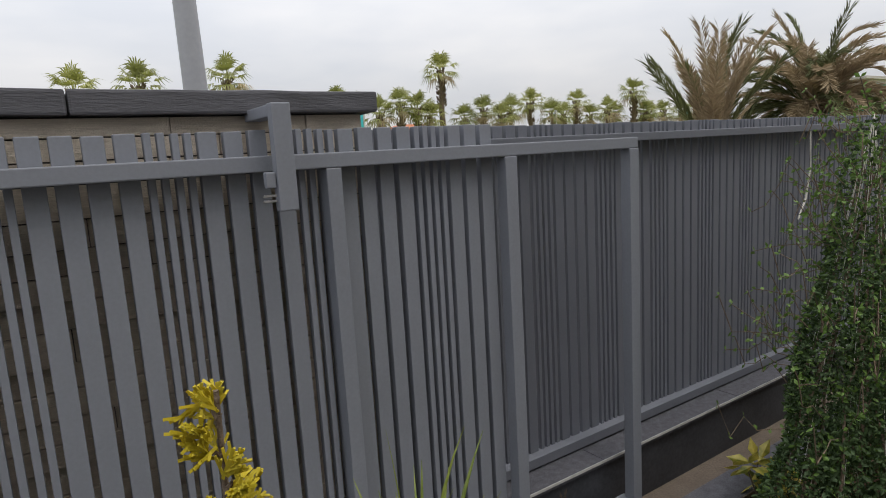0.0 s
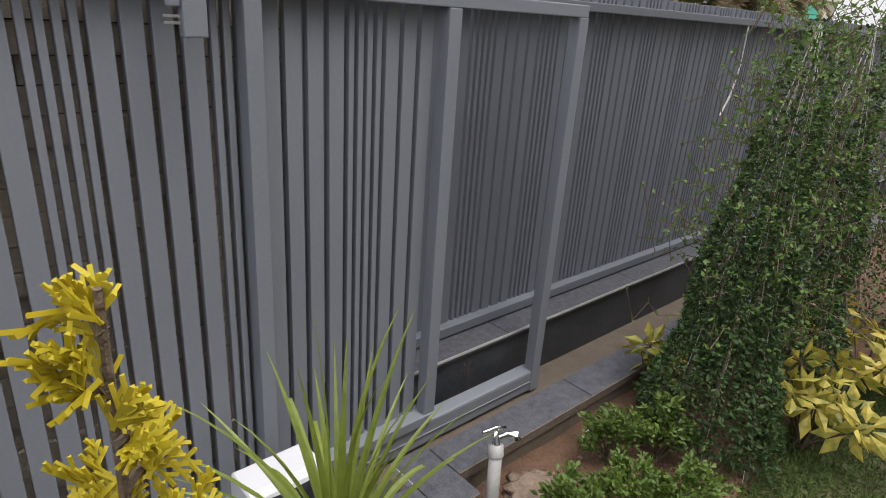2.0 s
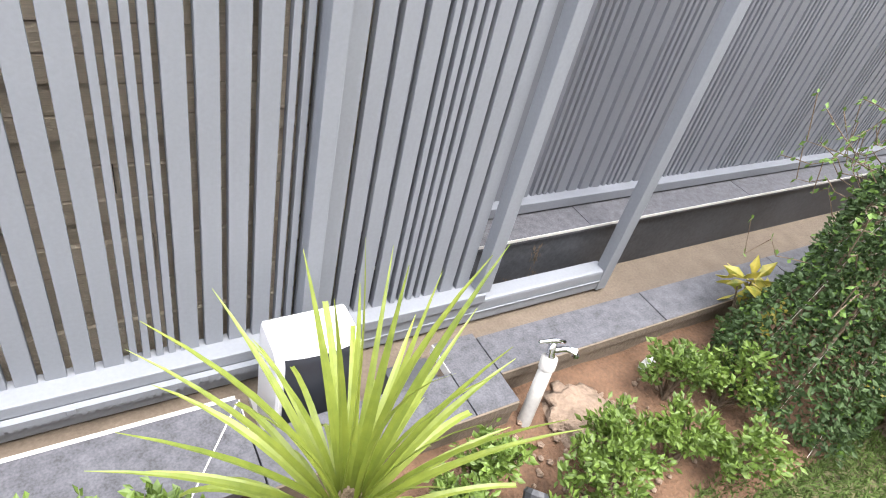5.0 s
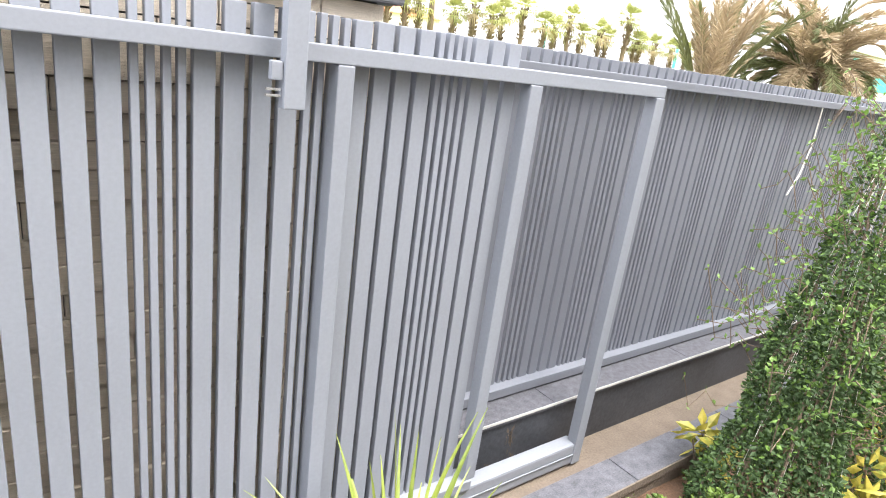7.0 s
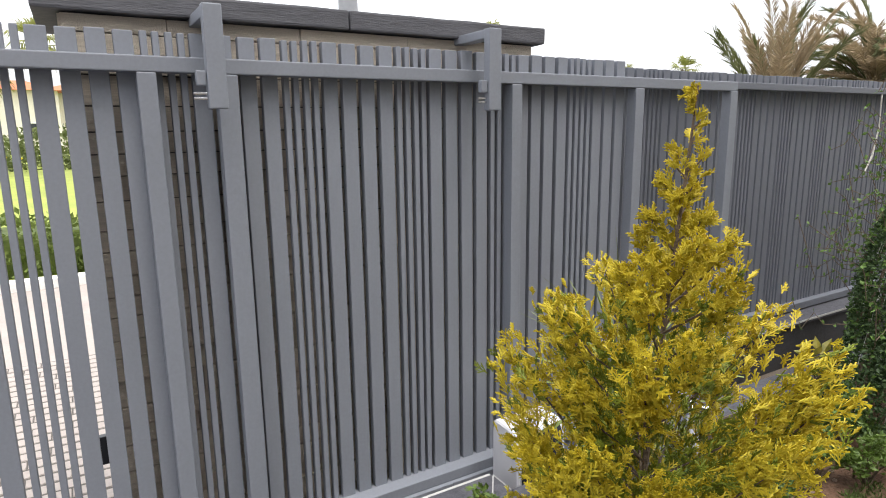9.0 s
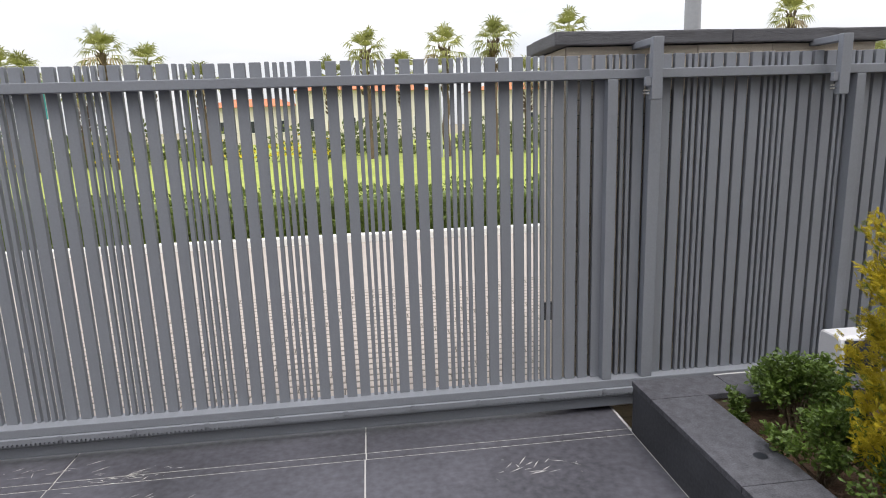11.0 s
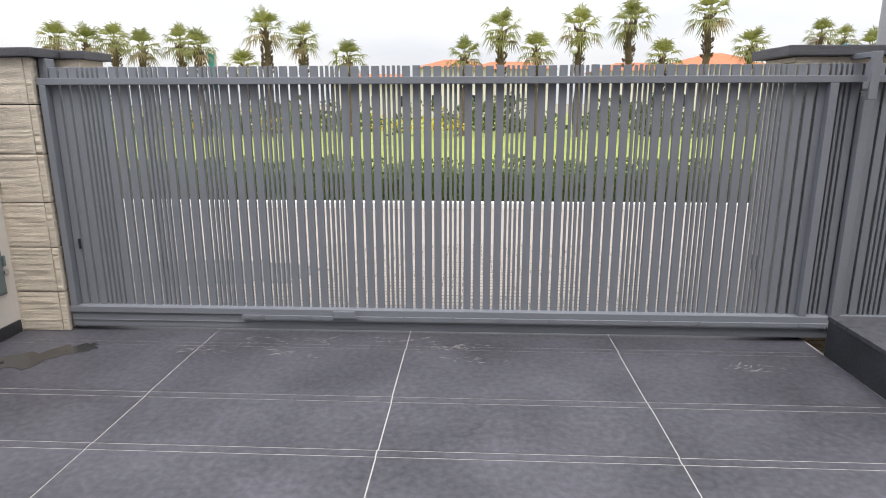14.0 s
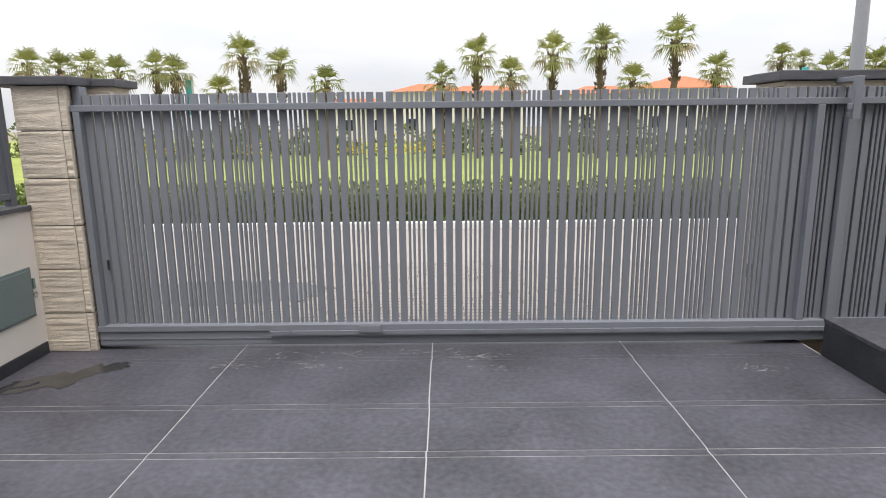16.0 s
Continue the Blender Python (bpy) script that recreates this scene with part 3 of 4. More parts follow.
GREEN_BUSH = "small-leaved green shrub growing in reddish soil"
for k, (x, y, rad, h, n) in enumerate(((6.12, -0.72, 0.24, 0.40, 3800), (5.98, -1.08, 0.20, 0.34, 2600), (6.02, -1.46, 0.20, 0.30, 2000), (5.90, -0.60, 0.07, 0.20, 380),
                                       (6.33, -0.56, 0.10, 0.30, 700), (6.30, -0.62, 0.09, 0.24, 400), (7.08, -0.80, 0.13, 0.26, 1000), (7.25, -0.72, 0.14, 0.30, 1100), (7.42, -0.95, 0.10, 0.18, 500),
                                       (7.58, -0.90, 0.17, 0.27, 1500), (7.74, -0.80, 0.15, 0.28, 1300), (7.98, -0.86, 0.16, 0.25, 1300), (8.17, -0.98, 0.15, 0.23, 1000),
                                       (8.18, -0.66, 0.16, 0.26, 1300), (8.38, -0.76, 0.15, 0.30, 1200), (7.25, -1.05, 0.08, 0.14, 380))):
    shrub((x if x < 7 else 5.65 + (x - 5.65) * 0.943, y, 0.165), rad * (0.85 if x > 7 else 1), h * (0.9 if x > 7 else 1), int(n * (0.75 if x > 7 else 1.1)), 50 + k, GREEN_BUSH, 0.030)


def conifer():
    r = random.Random(11)
    t = thing("golden_conifer", "young golden-yellow conifer with feathery flat sprays", "conifer", (6.17, -1.335, 0.155))
    H = 1.575
    wood, gold, green = Leaves(), Leaves(), Leaves()

    def axis(z):
        return Vector((-0.010 * max(0, z - 0.5) / (H - 0.5) + 0.006 * math.sin(z * 5), -0.090 * max(0, z - 0.5) / (H - 0.5), z))

    shape = ((0.05, 0.15), (0.25, 0.21), (0.60, 0.25), (0.85, 0.25), (1.05, 0.250), (1.13, 0.220), (1.21, 0.175), (1.28, 0.120), (1.34, 0.075), (1.41, 0.036), (1.50, 0.017), (1.56, 0.006))

    def reach(z):
        for (z0, r0), (z1, r1) in zip(shape, shape[1:]):
            if z <= z1:
                return r0 + (r1 - r0) * max(0, z - z0) / (z1 - z0)
        return shape[-1][1]

    wood.tube([axis(H * k / 12) for k in range(13)], [0.012 - 0.0103 * k / 12 for k in range(13)], 7)
    for i in range(118):
        top = 0.12 + (H - 0.12) * (i / 117) ** 0.92
        a = i * 2.4 + r.uniform(-0.4, 0.4)
        out = Vector((math.cos(a), math.sin(a), 0))
        R = reach(top) * r.uniform(0.62, 1.18)
        z = max(0.03, top - R * r.uniform(0.9, 1.3))
        base = axis(z)
        end = axis(top) + out * R
        end.z = top
        if top > 1.47 and i % 2:
            continue
        branch = Leaves()
        branch.tube([base, base.lerp(end, 0.5) + out * R * 0.12, end], [0.003, 0.002, 0.001], 5)
        branch.put("branch", BARK, t)
        for j in range(int(4 + 820 * R) if top < 1.42 else 9):
            k = 0.20 + 0.80 * r.random() ** 0.6
            p = base.lerp(end, k) + any_way(r) * (0.004 + R * 0.24 * r.random())
            way = (out * r.uniform(0.2, 1.0) + Vector((0, 0, r.uniform(0.2, 1.2))) + any_way(r) * 0.6).normalized()
            side = side_of(way, r)
            lumps = gold if (k > 0.55 and r.random() < 0.85) or r.random() < 0.2 or z > 1.15 else green
            L = r.uniform(0.018, 0.036) * (0.8 if top > 1.15 else 1)
            up = way.cross(side)

            def twig(q, w, l, wd):
                lumps.tube([q, q + w * l], [wd * 0.45, wd * 0.42], 3)

            twig(p, way, L, 0.0030)
            for q in range(5):
                u = 0.10 + 0.17 * q
                sgn = 1 if q % 2 else -1
                w2 = (way + side * (sgn * 0.8) + up * r.uniform(-0.3, 0.3)).normalized()
                base2 = p + way * (L * u)
                l2 = L * (0.60 - 0.35 * u)
                twig(base2, w2, l2, 0.0028)
                if q < 3:
                    twig(base2 + w2 * l2 * 0.45, (way + up * r.uniform(-0.3, 0.3)).normalized(), l2 * 0.55, 0.0025)
    wood.put("trunk", BARK, t)
    gold.put("outer_foliage", GOLD, t, "golden yellow outer sprays")
    green.put("inner_foliage", GOLD_GREEN, t, "greener inner sprays")


conifer()


def strap_plant():
    r = random.Random(5)
    t = thing("strap_leaf_plant", "bright green strap-leaved plant with trimmed arching leaves", "plant", (6.58, -0.93, 0.15))
    stem = Leaves()
    stem.tube([Vector((0, 0, 0)), Vector((0.0, 0, 0.40)), Vector((0, 0, 0.77))], [0.03, 0.028, 0.02], 10)
    stem.put("stem", BARK, t, "rough brown stem")
    for i in range(82):
        u = (i / 82) ** 0.8
        a = i * 2.39996
        out = Vector((math.cos(a), math.sin(a), 0))
        elev = math.radians(88 - 82 * u + r.uniform(-8, 8))
        L = r.uniform(0.36, 0.50) * (1 - 0.48 * u)
        droop = 0.12 + 1.7 * u * u + r.uniform(0, 0.6)
        p = Vector((0, 0, 0.77 - 0.13 * u)) + out * 0.015
        pts, ang = [p.copy()], elev
        for k in range(8):
            p = p + (out * math.cos(ang) + Vector((0, 0, math.sin(ang)))) * (L / 8)
            ang -= droop / 8 * (0.6 + k * 0.12)
            pts.append(p.copy())
        w = r.uniform(0.012, 0.018)
        cut = u > 0.45 and r.random() < 0.6
        widths = [w * x for x in ((0.6, 0.9, 1, 1, 0.95, 0.9, 0.82, 0.75, 0.68) if cut else (0.6, 0.9, 1, 0.95, 0.85, 0.7, 0.5, 0.3, 0.06))]
        lf = Leaves()
        lf.strip(pts, out.cross(Vector((0, 0, 1))).normalized(), widths, 0.18)
        lf.put("leaf", STRAP, t)


strap_plant()


def variegated(at, n, spread, height, seed):
    r = random.Random(seed)
    t = thing("variegated_plant", "shrub with yellow and green variegated leaflets", "plant", at, group="variegated shrubs")
    stems, crown = Leaves(), Leaves()
    for i in range(n):
        a, k = r.uniform(0, math.tau), math.sqrt(r.random())
        top = Vector((math.cos(a) * spread * k, math.sin(a) * spread * k, height * r.uniform(0.45, 1.0)))
        stems.tube([Vector((r.gauss(0, 0.02), r.gauss(0, 0.02), 0)), top * 0.55, top], [0.006, 0.004, 0.003], 5)
        tilt = (any_way(r, 0.2, 1) + Vector((math.cos(a), math.sin(a), 0.3)) * 0.6).normalized()
        e1 = tilt.orthogonal().normalized()
        e2 = tilt.cross(e1)
        for q in range(7):
            b = q * math.tau / 7 + r.uniform(-0.2, 0.2)
            rad = e1 * math.cos(b) + e2 * math.sin(b)
            way = (rad - tilt * r.uniform(0.0, 0.45)).normalized()
            L = r.uniform(0.075, 0.125)
            crown.leaf(top + rad * 0.02, way, way.cross(tilt).normalized(), L, L * 0.46, 0.2)
    stems.put("stem", BARK, t)
    crown.put("foliage", VARIEGATED, t)


variegated((8.602, -0.50, 0.16), 6, 0.10, 0.30, 21)
variegated((8.828, -1.12, 0.16), 17, 0.22, 0.40, 22)
variegated((9.601, -1.12, 0.16), 16, 0.26, 0.36, 23)


def vine_cone(base, apex, radius, n, seed, label):
    """A climber trained over strings into a leaning cone."""
    r = random.Random(seed)
    t = thing("climbing_vine", label, "vine", base, group="trained climbers")
    axis = Vector(apex) - Vector(base)
    H = axis.length
    e1 = axis.cross(Vector((0, 0, 1))).normalized()
    e2 = axis.cross(e1).normalized()
    wood, leaf, young, cord = Leaves(), Leaves(), Leaves(), Leaves()
    for i in range(9):
        a = i * math.tau / 9
        foot = (e1 * math.cos(a) + e2 * math.sin(a)) * radius
        foot.z = 0
        cord.tube([foot, axis], [0.0010, 0.0010], 4)
        pts = [foot * (1 - k / 8) * 0.95 + axis * (k / 8) + any_way(r) * 0.03 for k in range(8)]
        wood.tube(pts, [0.008 - 0.0007 * k for k in range(8)], 5)

    def rad(u):
        return radius * (1.0 - 0.82 * u ** 1.05) * (1.0 + 0.10 * math.sin(u * 17))

    for i in range(n):
        u = 1 - math.sqrt(r.random()) if r.random() < 0.75 else r.random()
        u = min(0.97, u * 1.02)
        if r.random() < (u - 0.55) * 1.9:
            continue
        a = r.uniform(0, math.tau)
        bump = 1 + 0.16 * noise.noise((math.cos(a) * 2.5, math.sin(a) * 2.5, u * 7)) + 0.10 * noise.noise((a * 4, u * 22, seed))
        R = rad(u) * bump * r.uniform(0.86, 1.05)
        out = e1 * math.cos(a) + e2 * math.sin(a)
        p = axis * u + out * R
        if p.z < 0.01:
            continue
        way = (out * 0.6 + any_way(r) * 0.9 + Vector((0, 0, -0.15))).normalized()
        L = r.uniform(0.017, 0.033)
        (young if r.random() < 0.10 + 0.35 * u * u else leaf).leaf(p, way, side_of(way, r), L, L * 0.55)
    for i in range(170):
        u = 0.25 + 0.78 * r.random()
        a = r.uniform(0, math.tau)
        out = e1 * math.cos(a) + e2 * math.sin(a)
        p = axis * min(u, 1) + out * rad(min(u, 1)) * 0.9
        way = (out * 1.0 + Vector((0, 0, r.uniform(0.0, 0.7))) + any_way(r) * 0.3).normalized()
        L = r.uniform(0.10, 0.36)
        pts = [p + way * (L * k / 6) + Vector((0, 0, 0.25 * L * (k / 6) ** 2 * r.choice((-1, 1)))) for k in range(7)]
        wood.tube(pts, [0.0022] * 7, 4)
        for k in range(1, 7):
            for sgn in (-1, 1):
                w = (way * 0.4 + side_of(way, r) * sgn).normalized()
                l2 = r.uniform(0.018, 0.032)
                young.leaf(pts[k], w, side_of(w, r), l2, l2 * 0.6)
    cord.put("string", STRING, t, "thin support strings")
    wood.put("stem", BARK, t)
    leaf.put("foliage", LEAF_VINE, t)
    young.put("young_growth", LEAF_VINE_TIP, t, "lighter green young shoots")


vine_cone((8.46, -0.82, 0.16), (9.13, -0.64, 1.93), 0.27, 18000, 31, "dense dark green climber trained into a leaning cone")
vine_cone((9.149, -0.80, 0.16), (9.865, -0.64, 1.93), 0.32, 17000, 32, "second dark green climber trained on strings")
vine_cone((10.224, -0.80, 0.16), (10.695, -0.66, 1.85), 0.42, 8000, 33, "third dark green climber behind the others")

# ---- west pillar, wall and meter box ----
ROUGH = {}


def rough_block(w, h, d, seed):
    """A stone block whose face is cleft in long horizontal ridges."""
    bm = bmesh.new()
    nx, nz = 8, 22
    grid = []
    for i in range(nx + 1):
        row = []
        for j in range(nz + 1):
            x, z = w * i / nx, h * j / nz
            e = min(i, nx - i, 1) * min(j, nz - j, 1)
            dep = e * (0.005 * noise.noise((x * 2.5, seed * 3.1, z * 55)) + 0.004 * noise.noise((x * 5, seed, z * 20)))
            row.append(bm.verts.new((x, -0.004 * e - dep, z)))
        grid.append(row)
    for a, b in zip(grid, grid[1:]):
        for j in range(nz):
            bm.faces.new((a[j], b[j], b[j + 1], a[j + 1]))
    rim = [grid[i][0] for i in range(nx + 1)] + [grid[nx][j] for j in range(1, nz + 1)] + [grid[i][nz] for i in range(nx - 1, -1, -1)] + [grid[0][j] for j in range(nz - 1, 0, -1)]
    back = [bm.verts.new((q.co.x, d, q.co.z)) for q in rim]
    for k in range(len(rim)):
        k2 = (k + 1) % len(rim)
        bm.faces.new((rim[k2], rim[k], back[k], back[k2]))
    return bm


pillar = thing("gate_pillar", "gate pillar clad in cleft beige limestone blocks under a dark coping", "pillar", (0, 0, 0))
box("core", (-0.40, 0.005, 0), (-0.045, 0.42, 2.035), WALL_JOINT, 0, pillar)
box("back_core", (-0.42, 0.25, 0), (0.16, 0.55, 2.035), STONE, 0, pillar)
edges = [0, 0.315, 0.665, 1.005, 1.36, 1.71, 2.035]
for k, (a, b) in enumerate(zip(edges, edges[1:])):
    ob = part("stone_block", rough_block(0.335, b - a - 0.008, 0.03, k), STONE, pillar)
    ob.location = (-0.41, -0.028, a + 0.004)
    ob = part("return_block", rough_block(0.05, b - a - 0.008, 0.03, k + 20), STONE, pillar)
    ob.location = (-0.071, -0.026, a + 0.004)
    ob = part("return_block", rough_block(0.22, b - a - 0.008, 0.02, k + 40), STONE, pillar)
    ob.matrix_basis = pose(-0.041, -0.002, a + 0.004, 0, 0, 90)
part("coping", coping_slab((-0.62, -0.075, 2.036), (0.03, 0.58, 2.098)), COPING, pillar)
part("back_coping", coping_slab((0.034, 0.22, 2.036), (0.22, 0.58, 2.096)), COPING, pillar)
box("catch_post", (-0.018, 0.055, 0.0), (0.04, 0.15, 2.03), GREY_PAINT, 0.004, pillar, "grey steel catch post")
tagged(box("wall_west", (-0.62, -7.6, 0), (-0.40, 0.0, 1.13), WHITE_WALL), "white rendered courtyard wall", "wall", kind="structure")
tagged(box("wall_west_cap", (-0.65, -7.6, 1.131), (-0.375, -0.035, 1.165), COPING, 0.004), "dark stone cap of the white wall", "coping", kind="structure")
skirt = tagged(new("baseboard"), "dark granite skirting tiles", "baseboard", kind="structure")
for k in range(14):
    box("skirting_tile", (-0.40, -0.05 - 0.6 * k - 0.597, 0.0), (-0.385, -0.05 - 0.6 * k, 0.095), DARK_FACE, 0.002, skirt)
panel = thing("steel_fence", "dark grey solid steel fence panel above the white wall", "fence", (-0.5, 0, 0))
box("sheet", (-0.01, -7.5, 1.25), (0.01, -0.10, 2.03), FENCE_GREY, 0, panel)
box("frame_post", (-0.03, -0.10, 1.166), (0.03, -0.04, 2.05), FENCE_GREY, 0.004, panel)
box("frame_rail", (-0.028, -7.5, 1.215), (0.028, -0.102, 1.26), FENCE_GREY, 0.004, panel)
box("frame_rail", (-0.028, -7.5, 2.0), (0.028, -0.102, 2.045), FENCE_GREY, 0.004, panel)
meter = thing("meter_box", "grey-green metal meter box let into the white wall", "meter box", (-0.40, -0.46, 0.52))
box("frame", (-0.01, -0.36, -0.19), (0.012, 0.33, 0.19), BOX_GREEN, 0.004, meter)
door = box("door", (0.0125, -0.34, -0.17), (0.022, 0.31, 0.17), BOX_GREEN, 0.004, meter)
box("hinge", (0.004, 0.331, 0.02), (0.022, 0.352, 0.10), BOX_GREEN, 0.003, door)
lug = Leaves()
lug.tube([Vector((0.004, 0.352, -0.03)), Vector((0.016, 0.352, -0.03))], [0.022, 0.022], 12)
lug.put("lock_lug", CHROME, meter, "steel lock lug")
wet = bmesh.new()
ring = []
for k in range(70):
    a = k * math.tau / 70
    n = 1 + 0.40 * noise.noise((math.cos(a) * 1.9, math.sin(a) * 1.9, 4)) + 0.28 * noise.noise((math.cos(a) * 6, math.sin(a) * 6, 1))
    ring.append(wet.verts.new((0.02 + 0.33 * n * math.cos(a) + 0.16 * math.sin(a), -0.56 + 0.26 * n * math.sin(a) + 0.17 * math.cos(a), 0.0035)))
wet.faces.new(ring)
tagged(link_mesh("wet_patch", wet, WET), "dark wet patch on the floor tiles", "water stain", kind="structure")
cable = thing("floor_cable", "thin black cable lying on the floor", "cable", (-0.33, -0.75, 0.006))
cb = Leaves()
cb.tube([Vector((-0.05, -0.45, 0)), Vector((0.03, -0.1, 0)), Vector((0.10, 0.02, 0)), Vector((0.2, 0.06, 0.0)), Vector((0.24, 0.12, 0))], [0.005] * 5, 5)
cb.put("wire", BLACK_PLASTIC, cable)
scuffs = Leaves()
for i in range(150):
    cx, cy = RNG.choice(((1.55, -0.17), (2.0, -0.16), (1.7, -0.38), (2.9, -0.24), (3.15, -0.45), (3.0, -0.2), (4.9, -0.5), (1.15, -0.35), (2.5, -0.12)))
    a = RNG.gauss(0.2, 0.5)
    scuffs.diamond(Vector((cx + RNG.gauss(0, 0.13), cy + RNG.gauss(0, 0.04), 0.003)), Vector((math.cos(a), math.sin(a), 0)), Vector((-math.sin(a), math.cos(a), 0)),
                   RNG.uniform(0.01, 0.10), RNG.uniform(0.002, 0.008))
tagged(scuffs.put("floor_scuffs", GROUT), "pale scuffs and dust marks on the tiles", "scuff marks", kind="structure")

# ---- across the road ----
hedge = Leaves()
hr = random.Random(9)
for i in range(30000):
    x = hr.uniform(-22, 34) if hr.random() < 0.8 else hr.uniform(-40, 60)
    top = 0.62 + 0.08 * noise.noise((x * 0.9, 0, 0)) + 0.06 * noise.noise((x * 3.1, 2, 0))
    if hr.random() < 0.6:
        p = Vector((x, 6.17 + hr.uniform(-0.08, 0.12) + 0.06 * noise.noise((x * 2, 5, 0)), hr.uniform(0.03, top)))
        way = (Vector((0, -0.8, 0.3)) + any_way(hr)).normalized()
    else:
        p = Vector((x, hr.uniform(6.15, 7.15), top + hr.uniform(-0.06, 0.08)))
        way = (Vector((0, -0.1, 0.8)) + any_way(hr)).normalized()
    L = hr.uniform(0.06, 0.12)
    hedge.leaf(p, way, side_of(way, hr), L, L * 0.6)
tagged(hedge.put("hedge", HEDGE_LEAF), "clipped dark green hedge along the road", "hedge", kind="stuff")
tagged(box("hedge_core", (-40, 6.3, 0.0), (60, 7.1, 0.54), HEDGE_LEAF, 0.05), "dense inside of the clipped hedge", "hedge", kind="stuff")

bushes = Leaves()
for i in range(95):
    x, y = hr.uniform(-34, 75), hr.uniform(27, 36)
    w, h = hr.uniform(1.2, 3.0), hr.uniform(1.0, 2.6)
    for k in range(260):
        d = any_way(hr, -0.1, 1)
        rr = 0.75 + 0.35 * noise.noise((d.x * 2 + i, d.y * 2, d.z * 2))
        p = Vector((x + d.x * w * rr, y + d.y * w * rr, 0.05 + d.z * h * rr))
        way = (d + any_way(hr)).normalized()
        L = hr.uniform(0.18, 0.36)
        bushes.leaf(p, way, side_of(way, hr), L, L * 0.6)
tagged(bushes.put("bushes", BUSH_LEAF), "mixed green bushes behind the lawn", "bushes", kind="stuff")
yellow = Leaves()
for i in range(420):
    x = hr.choice((-11.5, -7, -1.5, 0.5, 2.0)) + hr.gauss(0, 0.6)
    way = any_way(hr, 0, 1)
    yellow.leaf(Vector((x, 26.4 + hr.gauss(0, 0.2), 0.35 + abs(hr.gauss(0, 0.35)))), way, side_of(way, hr), 0.2, 0.12)
tagged(yellow.put("yellow_bushes", GOLD), "golden yellow shrubs behind the lawn", "bushes", kind="stuff")


def fan_palm(seed, dry):
    r = random.Random(seed)
    t = thing("fan_palm", "fan palm with a shaggy brown trunk and green crown", "palm tree", (0, 0, 0), group="fan palms")
    trunk = Leaves()
    H = 6.0
    trunk.tube([Vector((0.05 * math.sin(k), 0.04 * math.cos(k * 1.3), H * k / 14)) for k in range(15)], [0.20 - 0.004 * k + 0.015 * (k % 2) for k in range(15)], 9)
    for k in range(120):
        a, z = r.uniform(0, math.tau), r.uniform(H - 2.2, H)
        out = Vector((math.cos(a), math.sin(a), 0))
        w = (out * 0.7 + Vector((0, 0, 0.8))).normalized()
        trunk.diamond(out * 0.15 + Vector((0, 0, z)), w, side_of(w, r), 0.3, 0.12)
    trunk.put("trunk", BARK, t)
    crown, dead = Leaves(), Leaves()
    for i in range(26):
        a = i * 2.4 + r.uniform(-0.3, 0.3)
        u = i / 26
        el = math.radians(82 - 125 * u + r.uniform(-10, 10))
        out = Vector((math.cos(a), math.sin(a), 0))
        stem_way = out * math.cos(el) + Vector((0, 0, math.sin(el)))
        p0 = Vector((0, 0, H))
        L = r.uniform(0.40, 0.72)
        hub = p0 + stem_way * L - Vector((0, 0, 0.10 * u))
        into = dead if u > dry and r.random() < 0.75 else crown
        into.strip([p0, hub], out.cross(Vector((0, 0, 1))), [0.05, 0.03])
        side = out.cross(Vector((0, 0, 1))).normalized()
        nrm = side.cross(stem_way)
        for q in range(11):
            b = math.radians(-66 + 132 * q / 10)
            w = (stem_way * math.cos(b) + side * math.sin(b)).normalized()
            l2 = r.uniform(0.62, 0.92) * (0.75 + 0.25 * math.cos(b))
            tip = hub + w * l2 - Vector((0, 0, 0.22 + 0.15 * u))
            into.strip([hub, hub + w * l2 * 0.6, tip], w.cross(nrm).normalized(), [0.03, 0.07, 0.008])
    crown.put("crown", PALM_LEAF, t)
    dead.put("dry_skirt", PALM_DRY, t, "dry straw-coloured hanging leaves")
    return t


palms = [fan_palm(61, 0.80), fan_palm(62, 0.70), fan_palm(63, 0.9)]
PLACES = ((-18.0, 5.12, 0.88), (-16.3, 4.88, 0.88), (-14.9, 5.03, 0.88), (-13.3, 4.66, 0.88), (-11.9, 4.91, 0.88), (-10.5, 4.63, 0.88), (-8.7, 3.79, 0.88),
          (-7.1, 5.4, 1.0), (-5.4, 4.98, 0.88), (-3.2, 4.14, 0.88), (2.6, 4.22, 0.88), (4.4, 5.36, 1.0), (6.1, 4.45, 0.88), (8.1, 5.37, 1.0),
          (10.4, 5.62, 1.0), (12.3, 4.11, 0.88), (14.1, 5.98, 1.0), (16.5, 4.61, 0.88), (19.3, 5.06, 0.7), (20.8, 5.02, 0.5), (23.0, 5.08, 0.88),
          (26.1, 7.01, 1.0), (21.8, 4.58, 0.88), (24.1, 4.87, 0.88), (28.5, 4.7, 0.88), (30.9, 4.69, 0.88), (32.8, 5.19, 0.88), (37.0, 5.21, 0.88),
          (39.5, 4.65, 0.88), (41.7, 5.8, 1.0), (44.0, 4.43, 0.88), (25.2, 4.4, 0.85), (27.3, 4.3, 0.85), (29.7, 4.3, 0.85), (34.2, 4.5, 0.85),
          (35.5, 4.4, 0.85), (38.2, 4.3, 0.85), (40.6, 4.4, 0.85), (43.0, 4.4, 0.85), (45.6, 4.5, 0.85), (47.5, 4.4, 0.85), (50.0, 4.5, 0.85))
